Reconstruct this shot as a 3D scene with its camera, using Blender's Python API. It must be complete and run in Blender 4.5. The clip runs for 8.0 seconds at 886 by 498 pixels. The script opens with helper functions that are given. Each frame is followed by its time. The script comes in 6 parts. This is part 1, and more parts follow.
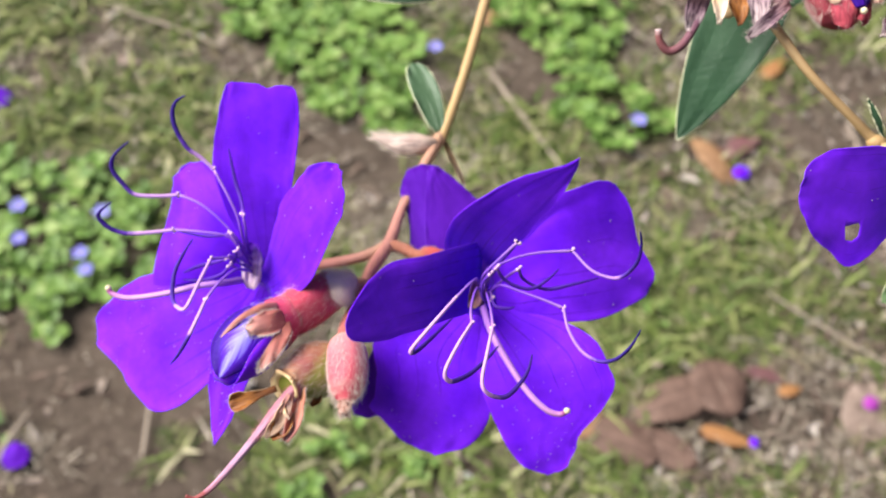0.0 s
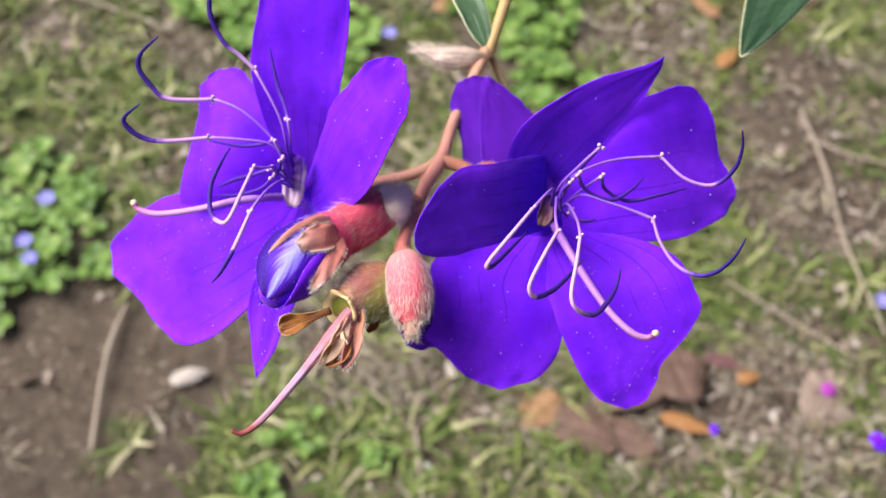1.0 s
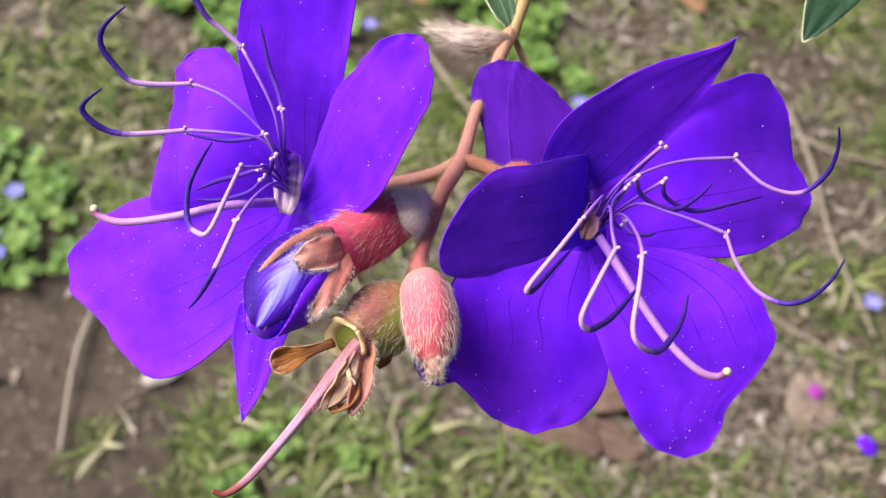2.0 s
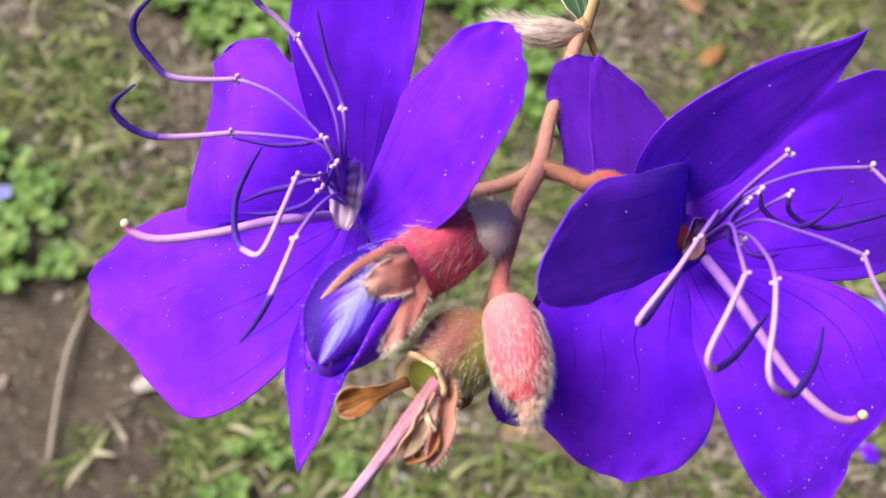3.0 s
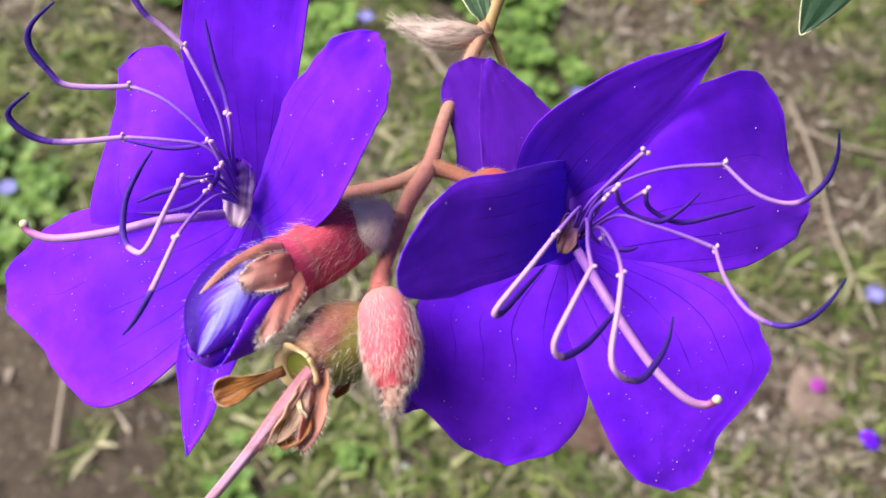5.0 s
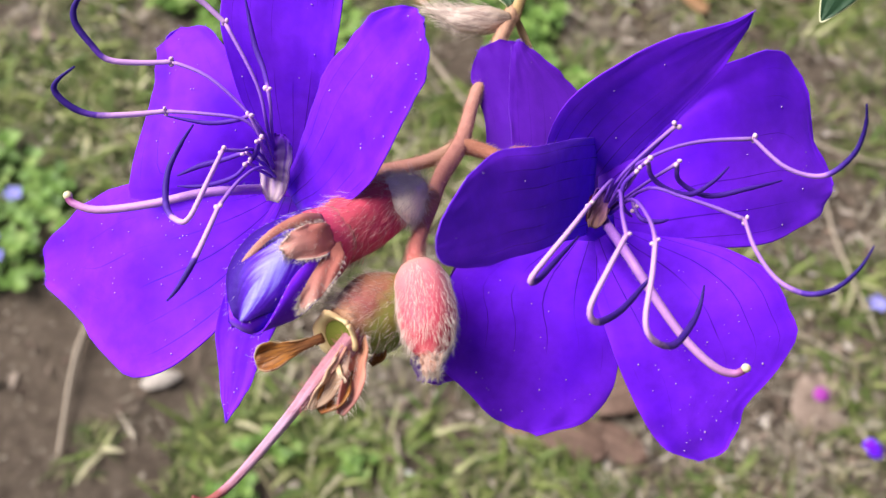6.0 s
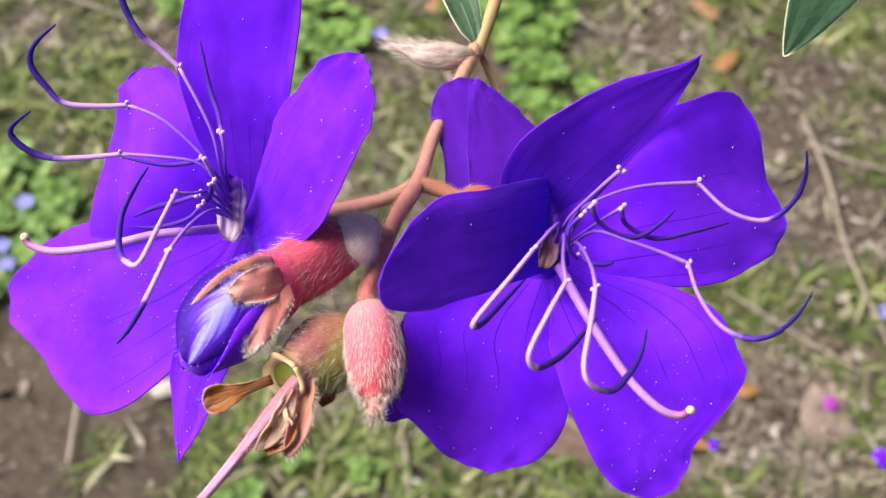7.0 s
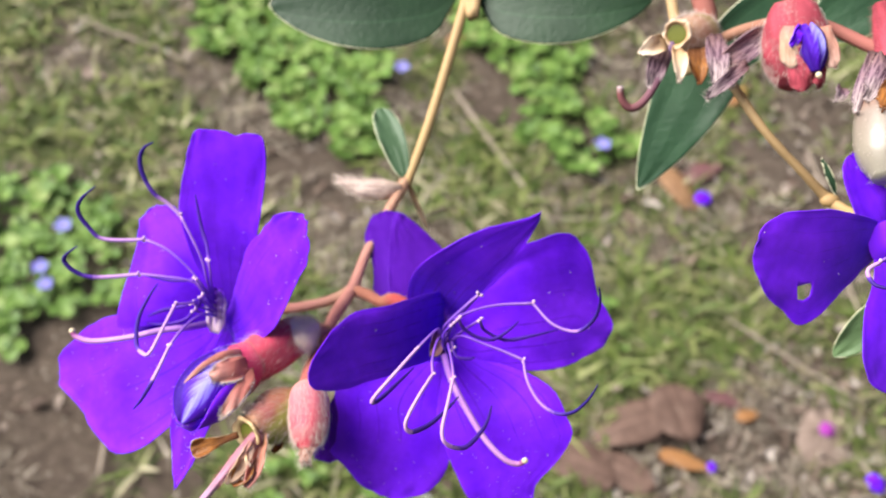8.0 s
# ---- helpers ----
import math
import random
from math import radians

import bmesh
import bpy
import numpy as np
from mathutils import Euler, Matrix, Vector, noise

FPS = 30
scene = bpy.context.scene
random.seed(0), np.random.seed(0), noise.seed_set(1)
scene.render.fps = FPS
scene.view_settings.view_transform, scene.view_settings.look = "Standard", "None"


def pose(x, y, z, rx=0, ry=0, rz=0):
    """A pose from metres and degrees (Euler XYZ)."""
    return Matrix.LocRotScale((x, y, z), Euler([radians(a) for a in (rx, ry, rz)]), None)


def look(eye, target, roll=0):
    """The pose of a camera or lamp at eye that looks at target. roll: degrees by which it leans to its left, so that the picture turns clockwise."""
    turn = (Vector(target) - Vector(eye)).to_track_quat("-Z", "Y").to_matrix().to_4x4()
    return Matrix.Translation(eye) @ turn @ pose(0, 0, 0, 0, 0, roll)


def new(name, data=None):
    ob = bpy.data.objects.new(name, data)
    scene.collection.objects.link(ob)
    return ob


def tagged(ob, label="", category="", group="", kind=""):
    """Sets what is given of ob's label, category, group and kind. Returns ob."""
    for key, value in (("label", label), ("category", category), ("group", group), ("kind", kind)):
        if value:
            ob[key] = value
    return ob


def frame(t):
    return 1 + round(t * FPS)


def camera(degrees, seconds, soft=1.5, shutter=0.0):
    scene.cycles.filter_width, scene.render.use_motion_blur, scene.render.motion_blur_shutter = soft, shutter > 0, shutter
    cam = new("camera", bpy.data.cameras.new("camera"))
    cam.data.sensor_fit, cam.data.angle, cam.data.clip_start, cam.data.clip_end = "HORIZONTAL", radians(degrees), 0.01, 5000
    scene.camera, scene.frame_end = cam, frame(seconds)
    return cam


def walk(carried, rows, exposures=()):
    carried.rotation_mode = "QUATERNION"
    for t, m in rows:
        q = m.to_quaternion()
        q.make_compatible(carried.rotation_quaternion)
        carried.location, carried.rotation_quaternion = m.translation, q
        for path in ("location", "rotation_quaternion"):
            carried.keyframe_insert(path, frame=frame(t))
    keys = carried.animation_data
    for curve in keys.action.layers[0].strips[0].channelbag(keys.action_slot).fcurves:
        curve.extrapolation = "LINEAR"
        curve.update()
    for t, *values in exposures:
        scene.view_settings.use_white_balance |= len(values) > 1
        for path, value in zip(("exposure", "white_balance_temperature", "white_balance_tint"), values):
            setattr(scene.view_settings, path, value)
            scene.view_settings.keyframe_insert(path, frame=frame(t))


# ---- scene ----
cam = camera(42.0, 8.0, soft=1.2)
PATH = [
    (0.0, pose(0.0000, -0.0000, 1.5957, 35.000, 0.000, 0.000)),
    (0.5, pose(-0.0271, -0.0060, 1.5879, 35.088, -1.413, -0.970)),
    (0.8, pose(-0.0318, -0.0074, 1.5702, 35.977, -1.995, -1.416)),
    (1.0, pose(-0.0298, 0.0002, 1.5592, 35.059, -2.476, -1.801)),
    (1.2, pose(-0.0296, 0.0064, 1.5501, 35.015, -2.787, -2.079)),
    (2.3, pose(-0.0391, 0.0374, 1.5176, 34.677, -3.876, -1.990)),
    (2.5, pose(-0.0401, 0.0414, 1.5127, 34.612, -3.491, -1.439)),
    (3.0, pose(-0.0511, 0.0498, 1.5014, 34.919, -4.350, -2.493)),
    (3.5, pose(-0.0346, 0.0512, 1.5068, 35.040, -2.775, -1.919)),
    (4.0, pose(-0.0390, 0.0526, 1.5150, 34.641, -4.142, -2.346)),
    (4.5, pose(-0.0292, 0.0493, 1.5202, 33.932, -3.470, -2.162)),
    (4.7, pose(-0.0282, 0.0473, 1.5164, 34.077, -3.472, -2.408)),
    (5.8, pose(-0.0342, 0.0360, 1.5093, 34.994, -3.362, -2.495)),
    (6.0, pose(-0.0351, 0.0357, 1.5115, 34.992, -3.554, -2.246)),
    (6.5, pose(-0.0330, 0.0402, 1.5144, 34.700, -3.705, -2.141)),
    (7.0, pose(-0.0236, 0.0393, 1.5179, 35.178, -2.907, -1.768)),
    (7.3, pose(-0.0159, 0.0320, 1.5315, 35.693, -2.609, -1.021)),
    (7.5, pose(-0.0059, 0.0280, 1.5487, 35.193, -1.858, -0.278)),
    (7.8, pose(-0.0006, 0.0149, 1.5844, 35.360, -1.982, 0.055)),
    (8.0, pose(-0.0000, 0.0045, 1.6046, 35.760, -2.055, -0.232)),
]
walk(cam, PATH, exposures=[(0.0, 1.12), (1.0, 1.05), (2.4, 0.97), (4.5, 0.97), (6.0, 1.00), (7.5, 1.09), (8.0, 1.11)])
# the close focus of the lens: flowers sharp, lawn soft
cam.data.dof.use_dof = True
cam.data.dof.focus_distance = 0.220
cam.data.dof.aperture_fstop = 24.0

# ---- light: a bright, hazy sky with a weak veiled sun from the left behind the camera ----
world = bpy.data.worlds.new("sky")
scene.world = world
world.use_nodes = True
wn = world.node_tree
sky = wn.nodes.new("ShaderNodeTexSky")
sky.sky_type = "NISHITA"
sky.sun_disc = False
sky.sun_elevation = radians(49)
sky.sun_rotation = radians(-80)
sky.air_density, sky.dust_density, sky.ozone_density = 1.0, 4.0, 1.0
wn.links.new(sky.outputs[0], wn.nodes["Background"].inputs[0])
wn.nodes["Background"].inputs[1].default_value = 0.042
sun_data = bpy.data.lights.new("sun", "SUN")
sun_data.energy, sun_data.angle, sun_data.color = 4.7, radians(50), (1.0, 0.97, 0.92)
sun = new("sun", sun_data)
sun.matrix_world = look((-0.85, 0.20, 1.0), (0, 0, 0))

# ---- materials ----


def mat_new(name):
    m = bpy.data.materials.new(name)
    m.use_nodes = True
    t = m.node_tree
    return m, t, t.nodes["Principled BSDF"]


def node(t, kind, **props):
    n = t.nodes.new(kind)
    for k, v in props.items():
        if k == "op":
            n.operation = v
        elif k == "blend":
            n.blend_type = v
        elif k == "data":
            n.data_type = v
    return n


def ramp(t, source, stops):
    n = t.nodes.new("ShaderNodeValToRGB")
    e = n.color_ramp.elements
    while len(e) < len(stops):
        e.new(0.5)
    for el, (p, c) in zip(e, stops):
        el.position, el.color = p, (*c, 1)
    t.links.new(source, n.inputs[0])
    return n.outputs[0]


def noise_out(t, scale, detail=4, rough=0.6, coord="Object"):
    tc = t.nodes.new("ShaderNodeTexCoord")
    n = t.nodes.new("ShaderNodeTexNoise")
    n.inputs["Scale"].default_value, n.inputs["Detail"].default_value, n.inputs["Roughness"].default_value = scale, detail, rough
    t.links.new(tc.outputs[coord], n.inputs["Vector"])
    return n.outputs["Fac"]


def mix(t, a, b, fac, blend="MIX"):
    n = t.nodes.new("ShaderNodeMix")
    n.data_type, n.blend_type = "RGBA", blend
    for i, v in ((0, fac), (6, a), (7, b)):
        if isinstance(v, (int, float)):
            n.inputs[i].default_value = v
        elif isinstance(v, tuple):
            n.inputs[i].default_value = (*v, 1)
        else:
            t.links.new(v, n.inputs[i])
    return n.outputs[2]


def calc(t, op, a, b=0.0, c=0.0):
    n = t.nodes.new("ShaderNodeMath")
    n.operation = op
    for i, v in enumerate((a, b, c)):
        if isinstance(v, (int, float)):
            n.inputs[i].default_value = v
        else:
            t.links.new(v, n.inputs[i])
    return n.outputs[0]


def uv_axes(t):
    u = t.nodes.new("ShaderNodeUVMap")
    s = t.nodes.new("ShaderNodeSeparateXYZ")
    t.links.new(u.outputs[0], s.inputs[0])
    return s.outputs[0], s.outputs[1]


def bump(t, bsdf, height, strength, distance):
    b = t.nodes.new("ShaderNodeBump")
    b.inputs["Strength"].default_value, b.inputs["Distance"].default_value = strength, distance
    t.links.new(height, b.inputs["Height"])
    t.links.new(b.outputs[0], bsdf.inputs["Normal"])
    return b.outputs[0]


def translucent(t, bsdf, colour, share, normal=None):
    """Lets some light through a thin leaf or petal."""
    tr = t.nodes.new("ShaderNodeBsdfTranslucent")
    ms = t.nodes.new("ShaderNodeMixShader")
    ms.inputs[0].default_value = share
    if isinstance(colour, tuple):
        tr.inputs[0].default_value = (*colour, 1)
    else:
        t.links.new(colour, tr.inputs[0])
    if normal:
        t.links.new(normal, tr.inputs["Normal"])
    t.links.new(bsdf.outputs[0], ms.inputs[1])
    t.links.new(tr.outputs[0], ms.inputs[2])
    t.links.new(ms.outputs[0], t.nodes["Material Output"].inputs[0])


def make_petal(name, main, deep, pale, veins=1.0):
    m, t, b = mat_new(name)
    u, v = uv_axes(t)
    # soft lengthwise pleats and cloudy patches
    pos = t.nodes.new("ShaderNodeCombineXYZ")
    info = t.nodes.new("ShaderNodeObjectInfo")
    t.links.new(calc(t, "MULTIPLY", u, 4.0), pos.inputs[0])
    t.links.new(calc(t, "MULTIPLY", v, 1.6), pos.inputs[1])
    t.links.new(calc(t, "MULTIPLY", info.outputs["Random"], 40.0), pos.inputs[2])
    pleat = t.nodes.new("ShaderNodeTexNoise")
    pleat.inputs["Scale"].default_value, pleat.inputs["Detail"].default_value, pleat.inputs["Roughness"].default_value = 1.0, 2.0, 0.4
    t.links.new(pos.outputs[0], pleat.inputs["Vector"])
    cloud = calc(t, "ADD", calc(t, "MULTIPLY", noise_out(t, 70, 3), 0.5), calc(t, "MULTIPLY", pleat.outputs["Fac"], 0.5))
    base = ramp(t, cloud, [(0.36, main), (0.64, pale)])
    base = mix(t, base, deep, calc(t, "MULTIPLY", noise_out(t, 420, 5), 0.45))
    # paler rim: velvet sheen and light through the edge, painted into the colour
    edge = calc(t, "POWER", calc(t, "MAXIMUM", calc(t, "MULTIPLY", calc(t, "ABSOLUTE", u), 2.0), calc(t, "POWER", v, 3.0)), 5.0)
    base = mix(t, base, pale, calc(t, "MULTIPLY", edge, 0.45))
    # dark veins that fan out of the throat and fade towards the rim
    wob = calc(t, "MULTIPLY", noise_out(t, 40, 1), 0.3)
    lines = calc(t, "FRACT", calc(t, "ADD", calc(t, "MULTIPLY", u, 8.0), wob))
    lines = calc(t, "ABSOLUTE", calc(t, "SUBTRACT", lines, 0.5))
    width = calc(t, "MULTIPLY", calc(t, "MAXIMUM", calc(t, "SUBTRACT", 0.86, v), 0.001), 0.074)
    thin = calc(t, "SUBTRACT", 1.0, calc(t, "MINIMUM", calc(t, "DIVIDE", lines, width), 1.0))
    patchy = calc(t, "MINIMUM", calc(t, "MAXIMUM", calc(t, "MULTIPLY", calc(t, "SUBTRACT", noise_out(t, 55, 2), 0.41), 7.0), 0.0), 1.0)
    vein = calc(t, "MULTIPLY", calc(t, "MULTIPLY", thin, patchy), 0.95 * veins)
    col = mix(t, base, deep, vein)
    t.links.new(col, b.inputs["Base Color"])
    b.inputs["Roughness"].default_value = 0.62
    b.inputs["Specular IOR Level"].default_value = 0.07
    b.inputs["Sheen Weight"].default_value = 0.18
    b.inputs["Sheen Tint"].default_value = (0.6, 0.4, 1.0, 1)
    h = calc(t, "ADD", calc(t, "MULTIPLY", pleat.outputs["Fac"], 2.2), calc(t, "MULTIPLY", noise_out(t, 700, 4), 0.16))
    n = bump(t, b, h, 0.3, 0.0008)
    translucent(t, b, col, 0.16, n)
    return m


def make_along(name, stops, rough=0.5, grain=900, spread=0.25, spec=0.35, through_light=0.0):
    """Colour that runs along a stalk, bud or leaf from its base (0) to its tip (1)."""
    m, t, b = mat_new(name)
    u, v = uv_axes(t)
    col = ramp(t, calc(t, "ADD", v, calc(t, "MULTIPLY", calc(t, "SUBTRACT", noise_out(t, grain * 0.3, 3), 0.5), 0.2)), stops)
    fine = noise_out(t, grain, 4)
    col = mix(t, col, (0.5, 0.5, 0.5), calc(t, "MULTIPLY", calc(t, "ABSOLUTE", calc(t, "SUBTRACT", fine, 0.5)), spread), "OVERLAY")
    t.links.new(col, b.inputs["Base Color"])
    b.inputs["Roughness"].default_value, b.inputs["Specular IOR Level"].default_value = rough, spec
    n = bump(t, b, fine, 0.35, 0.0004)
    if through_light:
        translucent(t, b, col, through_light, n)
    return m


def make_scatter(name, stops, rough=0.7, light=0.0, fine_scale=400, spec=0.25):
    """Loose pieces, each with its own shade."""
    m, t, b = mat_new(name)
    g = t.nodes.new("ShaderNodeNewGeometry")
    col = ramp(t, g.outputs["Random Per Island"], stops)
    col = mix(t, col, (0.045, 0.036, 0.02), calc(t, "MULTIPLY", noise_out(t, fine_scale, 4), 0.62))
    t.links.new(col, b.inputs["Base Color"])
    b.inputs["Roughness"].default_value, b.inputs["Specular IOR Level"].default_value = rough, spec
    n = bump(t, b, noise_out(t, fine_scale * 2, 3), 0.3, 0.001)
    if light:
        translucent(t, b, col, light, n)
    return m


M_PETAL = make_petal("violet_petal", (0.116, 0.004, 0.74), (0.026, 0.0008, 0.215), (0.228, 0.020, 0.98))
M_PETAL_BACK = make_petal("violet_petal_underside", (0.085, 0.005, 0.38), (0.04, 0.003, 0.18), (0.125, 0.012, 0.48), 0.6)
M_POLLEN = make_along("pollen", [(0, (0.44, 0.27, 0.52)), (1, (0.50, 0.34, 0.54))], 0.7)
M_FILAMENT = make_along("filament", [(0, (0.10, 0.02, 0.36)), (0.55, (0.17, 0.06, 0.44)), (0.9, (0.27, 0.12, 0.48)), (1, (0.38, 0.20, 0.52))], 0.5, 1500, spec=0.2)
M_ANTHER = make_along("anther", [(0, (0.46, 0.24, 0.56)), (0.3, (0.54, 0.30, 0.58)), (0.47, (0.46, 0.23, 0.55)), (0.51, (0.09, 0.03, 0.32)), (0.60, (0.040, 0.012, 0.19)), (1, (0.022, 0.007, 0.13))], 0.55, 1500, spec=0.15)
M_ANTHER_TIPPED = make_along("long_tipped_anther", [(0, (0.46, 0.26, 0.56)), (0.26, (0.48, 0.25, 0.56)), (0.34, (0.10, 0.035, 0.32)), (0.45, (0.034, 0.012, 0.17)), (1, (0.020, 0.007, 0.12))], 0.55, 1500, spec=0.15)
M_ANTHER_LILAC = make_along("lilac_anther", [(0, (0.30, 0.15, 0.48)), (0.42, (0.32, 0.15, 0.50)), (0.50, (0.07, 0.022, 0.28)), (0.62, (0.026, 0.008, 0.15)), (1, (0.014, 0.005, 0.10))], 0.55, 1500, spec=0.15)
M_ANTHER_DARK = make_along("dark_anther", [(0, (0.30, 0.13, 0.50)), (0.15, (0.09, 0.025, 0.34)), (1, (0.035, 0.008, 0.20))], 0.55, 1500, spec=0.12)
M_STYLE = make_along("style", [(0, (0.20, 0.07, 0.40)), (0.25, (0.36, 0.16, 0.50)), (0.6, (0.50, 0.25, 0.55)), (0.8, (0.44, 0.17, 0.42)), (0.93, (0.22, 0.04, 0.16)), (1, (0.20, 0.03, 0.12))], 0.42, 1400)
M_STIGMA = make_along("stigma", [(0, (0.60, 0.50, 0.34)), (1, (0.68, 0.58, 0.42))], 0.5)
M_KNOB = make_along("anther_knob", [(0, (0.56, 0.36, 0.52)), (1, (0.66, 0.46, 0.56))], 0.7)


def make_throat():
    m, t, b = mat_new("throat")
    u, v = uv_axes(t)
    stripes = calc(t, "SINE", calc(t, "ADD", calc(t, "MULTIPLY", u, 30.0), calc(t, "MULTIPLY", noise_out(t, 300, 2), 3.0)))
    col = mix(t, (0.66, 0.50, 0.52), (0.17, 0.03, 0.42), calc(t, "MULTIPLY", calc(t, "SMOOTH_MAX", stripes, 0.0, 0.4), calc(t, "MINIMUM", calc(t, "ADD", 0.15, v), 0.9)))
    col = mix(t, col, (0.09, 0.006, 0.40), calc(t, "POWER", v, 1.1))
    t.links.new(col, b.inputs["Base Color"])
    b.inputs["Roughness"].default_value, b.inputs["Specular IOR Level"].default_value = 0.8, 0.1
    bump(t, b, stripes, 0.3, 0.0004)
    return m


M_THROAT = make_throat()
M_CALYX = make_along("red_calyx", [(0, (0.34, 0.18, 0.13)), (0.2, (0.50, 0.070, 0.12)), (0.6, (0.50, 0.048, 0.105)), (1, (0.40, 0.055, 0.085))], 0.65, 500, 0.9, 0.2)
M_BUDPINK = make_along("pink_bud", [(0, (0.50, 0.27, 0.23)), (0.3, (0.50, 0.15, 0.175)), (0.6, (0.48, 0.065, 0.105)), (0.85, (0.42, 0.03, 0.068)), (1, (0.38, 0.07, 0.08))], 0.55, 900)


def make_capsule():
    """Reddish brown calyx whose flank beside the bud stays green."""
    m, t, b = mat_new("green_capsule")
    u, v = uv_axes(t)
    co = t.nodes.new("ShaderNodeTexCoord")
    d = t.nodes.new("ShaderNodeVectorMath")
    d.operation = "DOT_PRODUCT"
    d.inputs[1].default_value = (0.890, -0.412, -0.204)
    t.links.new(co.outputs["Object"], d.inputs[0])
    flank = calc(t, "ADD", calc(t, "MULTIPLY", d.outputs["Value"], 260.0), calc(t, "MULTIPLY", calc(t, "SUBTRACT", noise_out(t, 260, 3), 0.5), 0.9))
    red = ramp(t, v, [(0.2, (0.30, 0.15, 0.055)), (0.55, (0.29, 0.115, 0.07)), (0.8, (0.28, 0.085, 0.085)), (1, (0.34, 0.17, 0.10))])
    col = mix(t, red, (0.25, 0.30, 0.07), ramp(t, calc(t, "ADD", flank, 1.12), [(0.1, (0, 0, 0)), (0.75, (1, 1, 1))]))
    col = mix(t, col, (0.16, 0.07, 0.03), calc(t, "MULTIPLY", noise_out(t, 900, 4), 0.35))
    t.links.new(col, b.inputs["Base Color"])
    b.inputs["Roughness"].default_value, b.inputs["Specular IOR Level"].default_value = 0.6, 0.25
    bump(t, b, noise_out(t, 900, 4), 0.35, 0.0004)
    return m


M_GREEN = make_capsule()
M_SEPAL = make_along("brown_sepal", [(0, (0.46, 0.16, 0.11)), (0.45, (0.51, 0.17, 0.14)), (1, (0.62, 0.31, 0.27))], 0.75, 500, 1.8, 0.12, through_light=0.12)


def make_fibre(name, stops, dark, rough=0.6, light=0.1, share=0.75):
    """Shrivelled tissue with lengthwise folds."""
    m, t, b = mat_new(name)
    u, v = uv_axes(t)
    pos = t.nodes.new("ShaderNodeCombineXYZ")
    t.links.new(calc(t, "MULTIPLY", u, 11.0), pos.inputs[0])
    t.links.new(calc(t, "MULTIPLY", v, 3.4), pos.inputs[1])
    n = t.nodes.new("ShaderNodeTexNoise")
    n.inputs["Scale"].default_value, n.inputs["Detail"].default_value = 1.0, 4.0
    t.links.new(pos.outputs[0], n.inputs["Vector"])
    fold = n.outputs["Fac"]
    col = ramp(t, calc(t, "ADD", v, calc(t, "MULTIPLY", calc(t, "SUBTRACT", noise_out(t, 300, 3), 0.5), 0.4)), stops)
    groove = calc(t, "MINIMUM", calc(t, "MAXIMUM", calc(t, "MULTIPLY", calc(t, "SUBTRACT", 0.54, fold), 6.0), 0.0), share)
    col = mix(t, col, dark, groove)
    t.links.new(col, b.inputs["Base Color"])
    b.inputs["Roughness"].default_value, b.inputs["Specular IOR Level"].default_value = rough, 0.25
    nn = bump(t, b, fold, 0.45, 0.0008)
    translucent(t, b, col, light, nn)
    return m


M_DRYSEPAL = make_fibre("dry_sepal", [(0, (0.24, 0.10, 0.045)), (0.3, (0.22, 0.085, 0.03)), (0.65, (0.44, 0.17, 0.035)), (1, (0.30, 0.11, 0.04))], (0.10, 0.035, 0.018), 0.4, 0.3, 0.5)
M_TAN = make_fibre("tan_tissue", [(0, (0.50, 0.30, 0.26)), (0.5, (0.62, 0.42, 0.28)), (1, (0.66, 0.46, 0.34))], (0.42, 0.22, 0.16), 0.6, 0.3, 0.35)
M_SALMON = make_fibre("salmon_sepal", [(0, (0.56, 0.30, 0.16)), (0.4, (0.62, 0.25, 0.17)), (1, (0.64, 0.28, 0.26))], (0.46, 0.15, 0.12), 0.65, 0.25, 0.35)
M_OLDSTYLE = make_fibre("old_style", [(0, (0.34, 0.15, 0.20)), (0.25, (0.38, 0.16, 0.22)), (0.5, (0.50, 0.29, 0.44)), (0.68, (0.46, 0.20, 0.29)), (0.8, (0.28, 0.06, 0.06)), (1, (0.20, 0.04, 0.03))], (0.22, 0.08, 0.10), 0.55, 0.05, 0.4)
M_HOOK = make_along("hooked_style", [(0, (0.17, 0.10, 0.18)), (0.5, (0.15, 0.055, 0.07)), (0.9, (0.18, 0.06, 0.06)), (1, (0.45, 0.35, 0.36))], 0.6, 800)
# folded calyx red, darkened in colour to offset the strong light on that branch
M_CALYX_DIM = make_fibre("dimmed_red_calyx", [(0, (0.42, 0.15, 0.15)), (0.3, (0.42, 0.065, 0.095)), (0.7, (0.36, 0.05, 0.075)), (1, (0.26, 0.035, 0.05))], (0.20, 0.03, 0.045), 0.8, 0.08, 0.6)
M_OLIVE = make_fibre("olive_throat", [(0, (0.26, 0.14, 0.10)), (0.5, (0.22, 0.09, 0.15)), (1, (0.10, 0.015, 0.36))], (0.12, 0.04, 0.12), 0.7, 0.1, 0.5)
M_PEACH = make_fibre("peach_sepal", [(0, (0.56, 0.28, 0.21)), (0.5, (0.66, 0.36, 0.28)), (1, (0.74, 0.50, 0.41))], (0.46, 0.18, 0.13), 0.6, 0.3, 0.35)
M_PINKSEPAL = make_fibre("pink_sepal", [(0, (0.46, 0.16, 0.125)), (0.5, (0.49, 0.18, 0.15)), (1, (0.58, 0.31, 0.26))], (0.37, 0.12, 0.10), 0.65, 0.15, 0.3)
M_CREAM = make_along("cream_sepal", [(0, (0.40, 0.22, 0.10)), (0.4, (0.66, 0.46, 0.28)), (1, (0.78, 0.64, 0.52))], 0.55, 800, through_light=0.2)
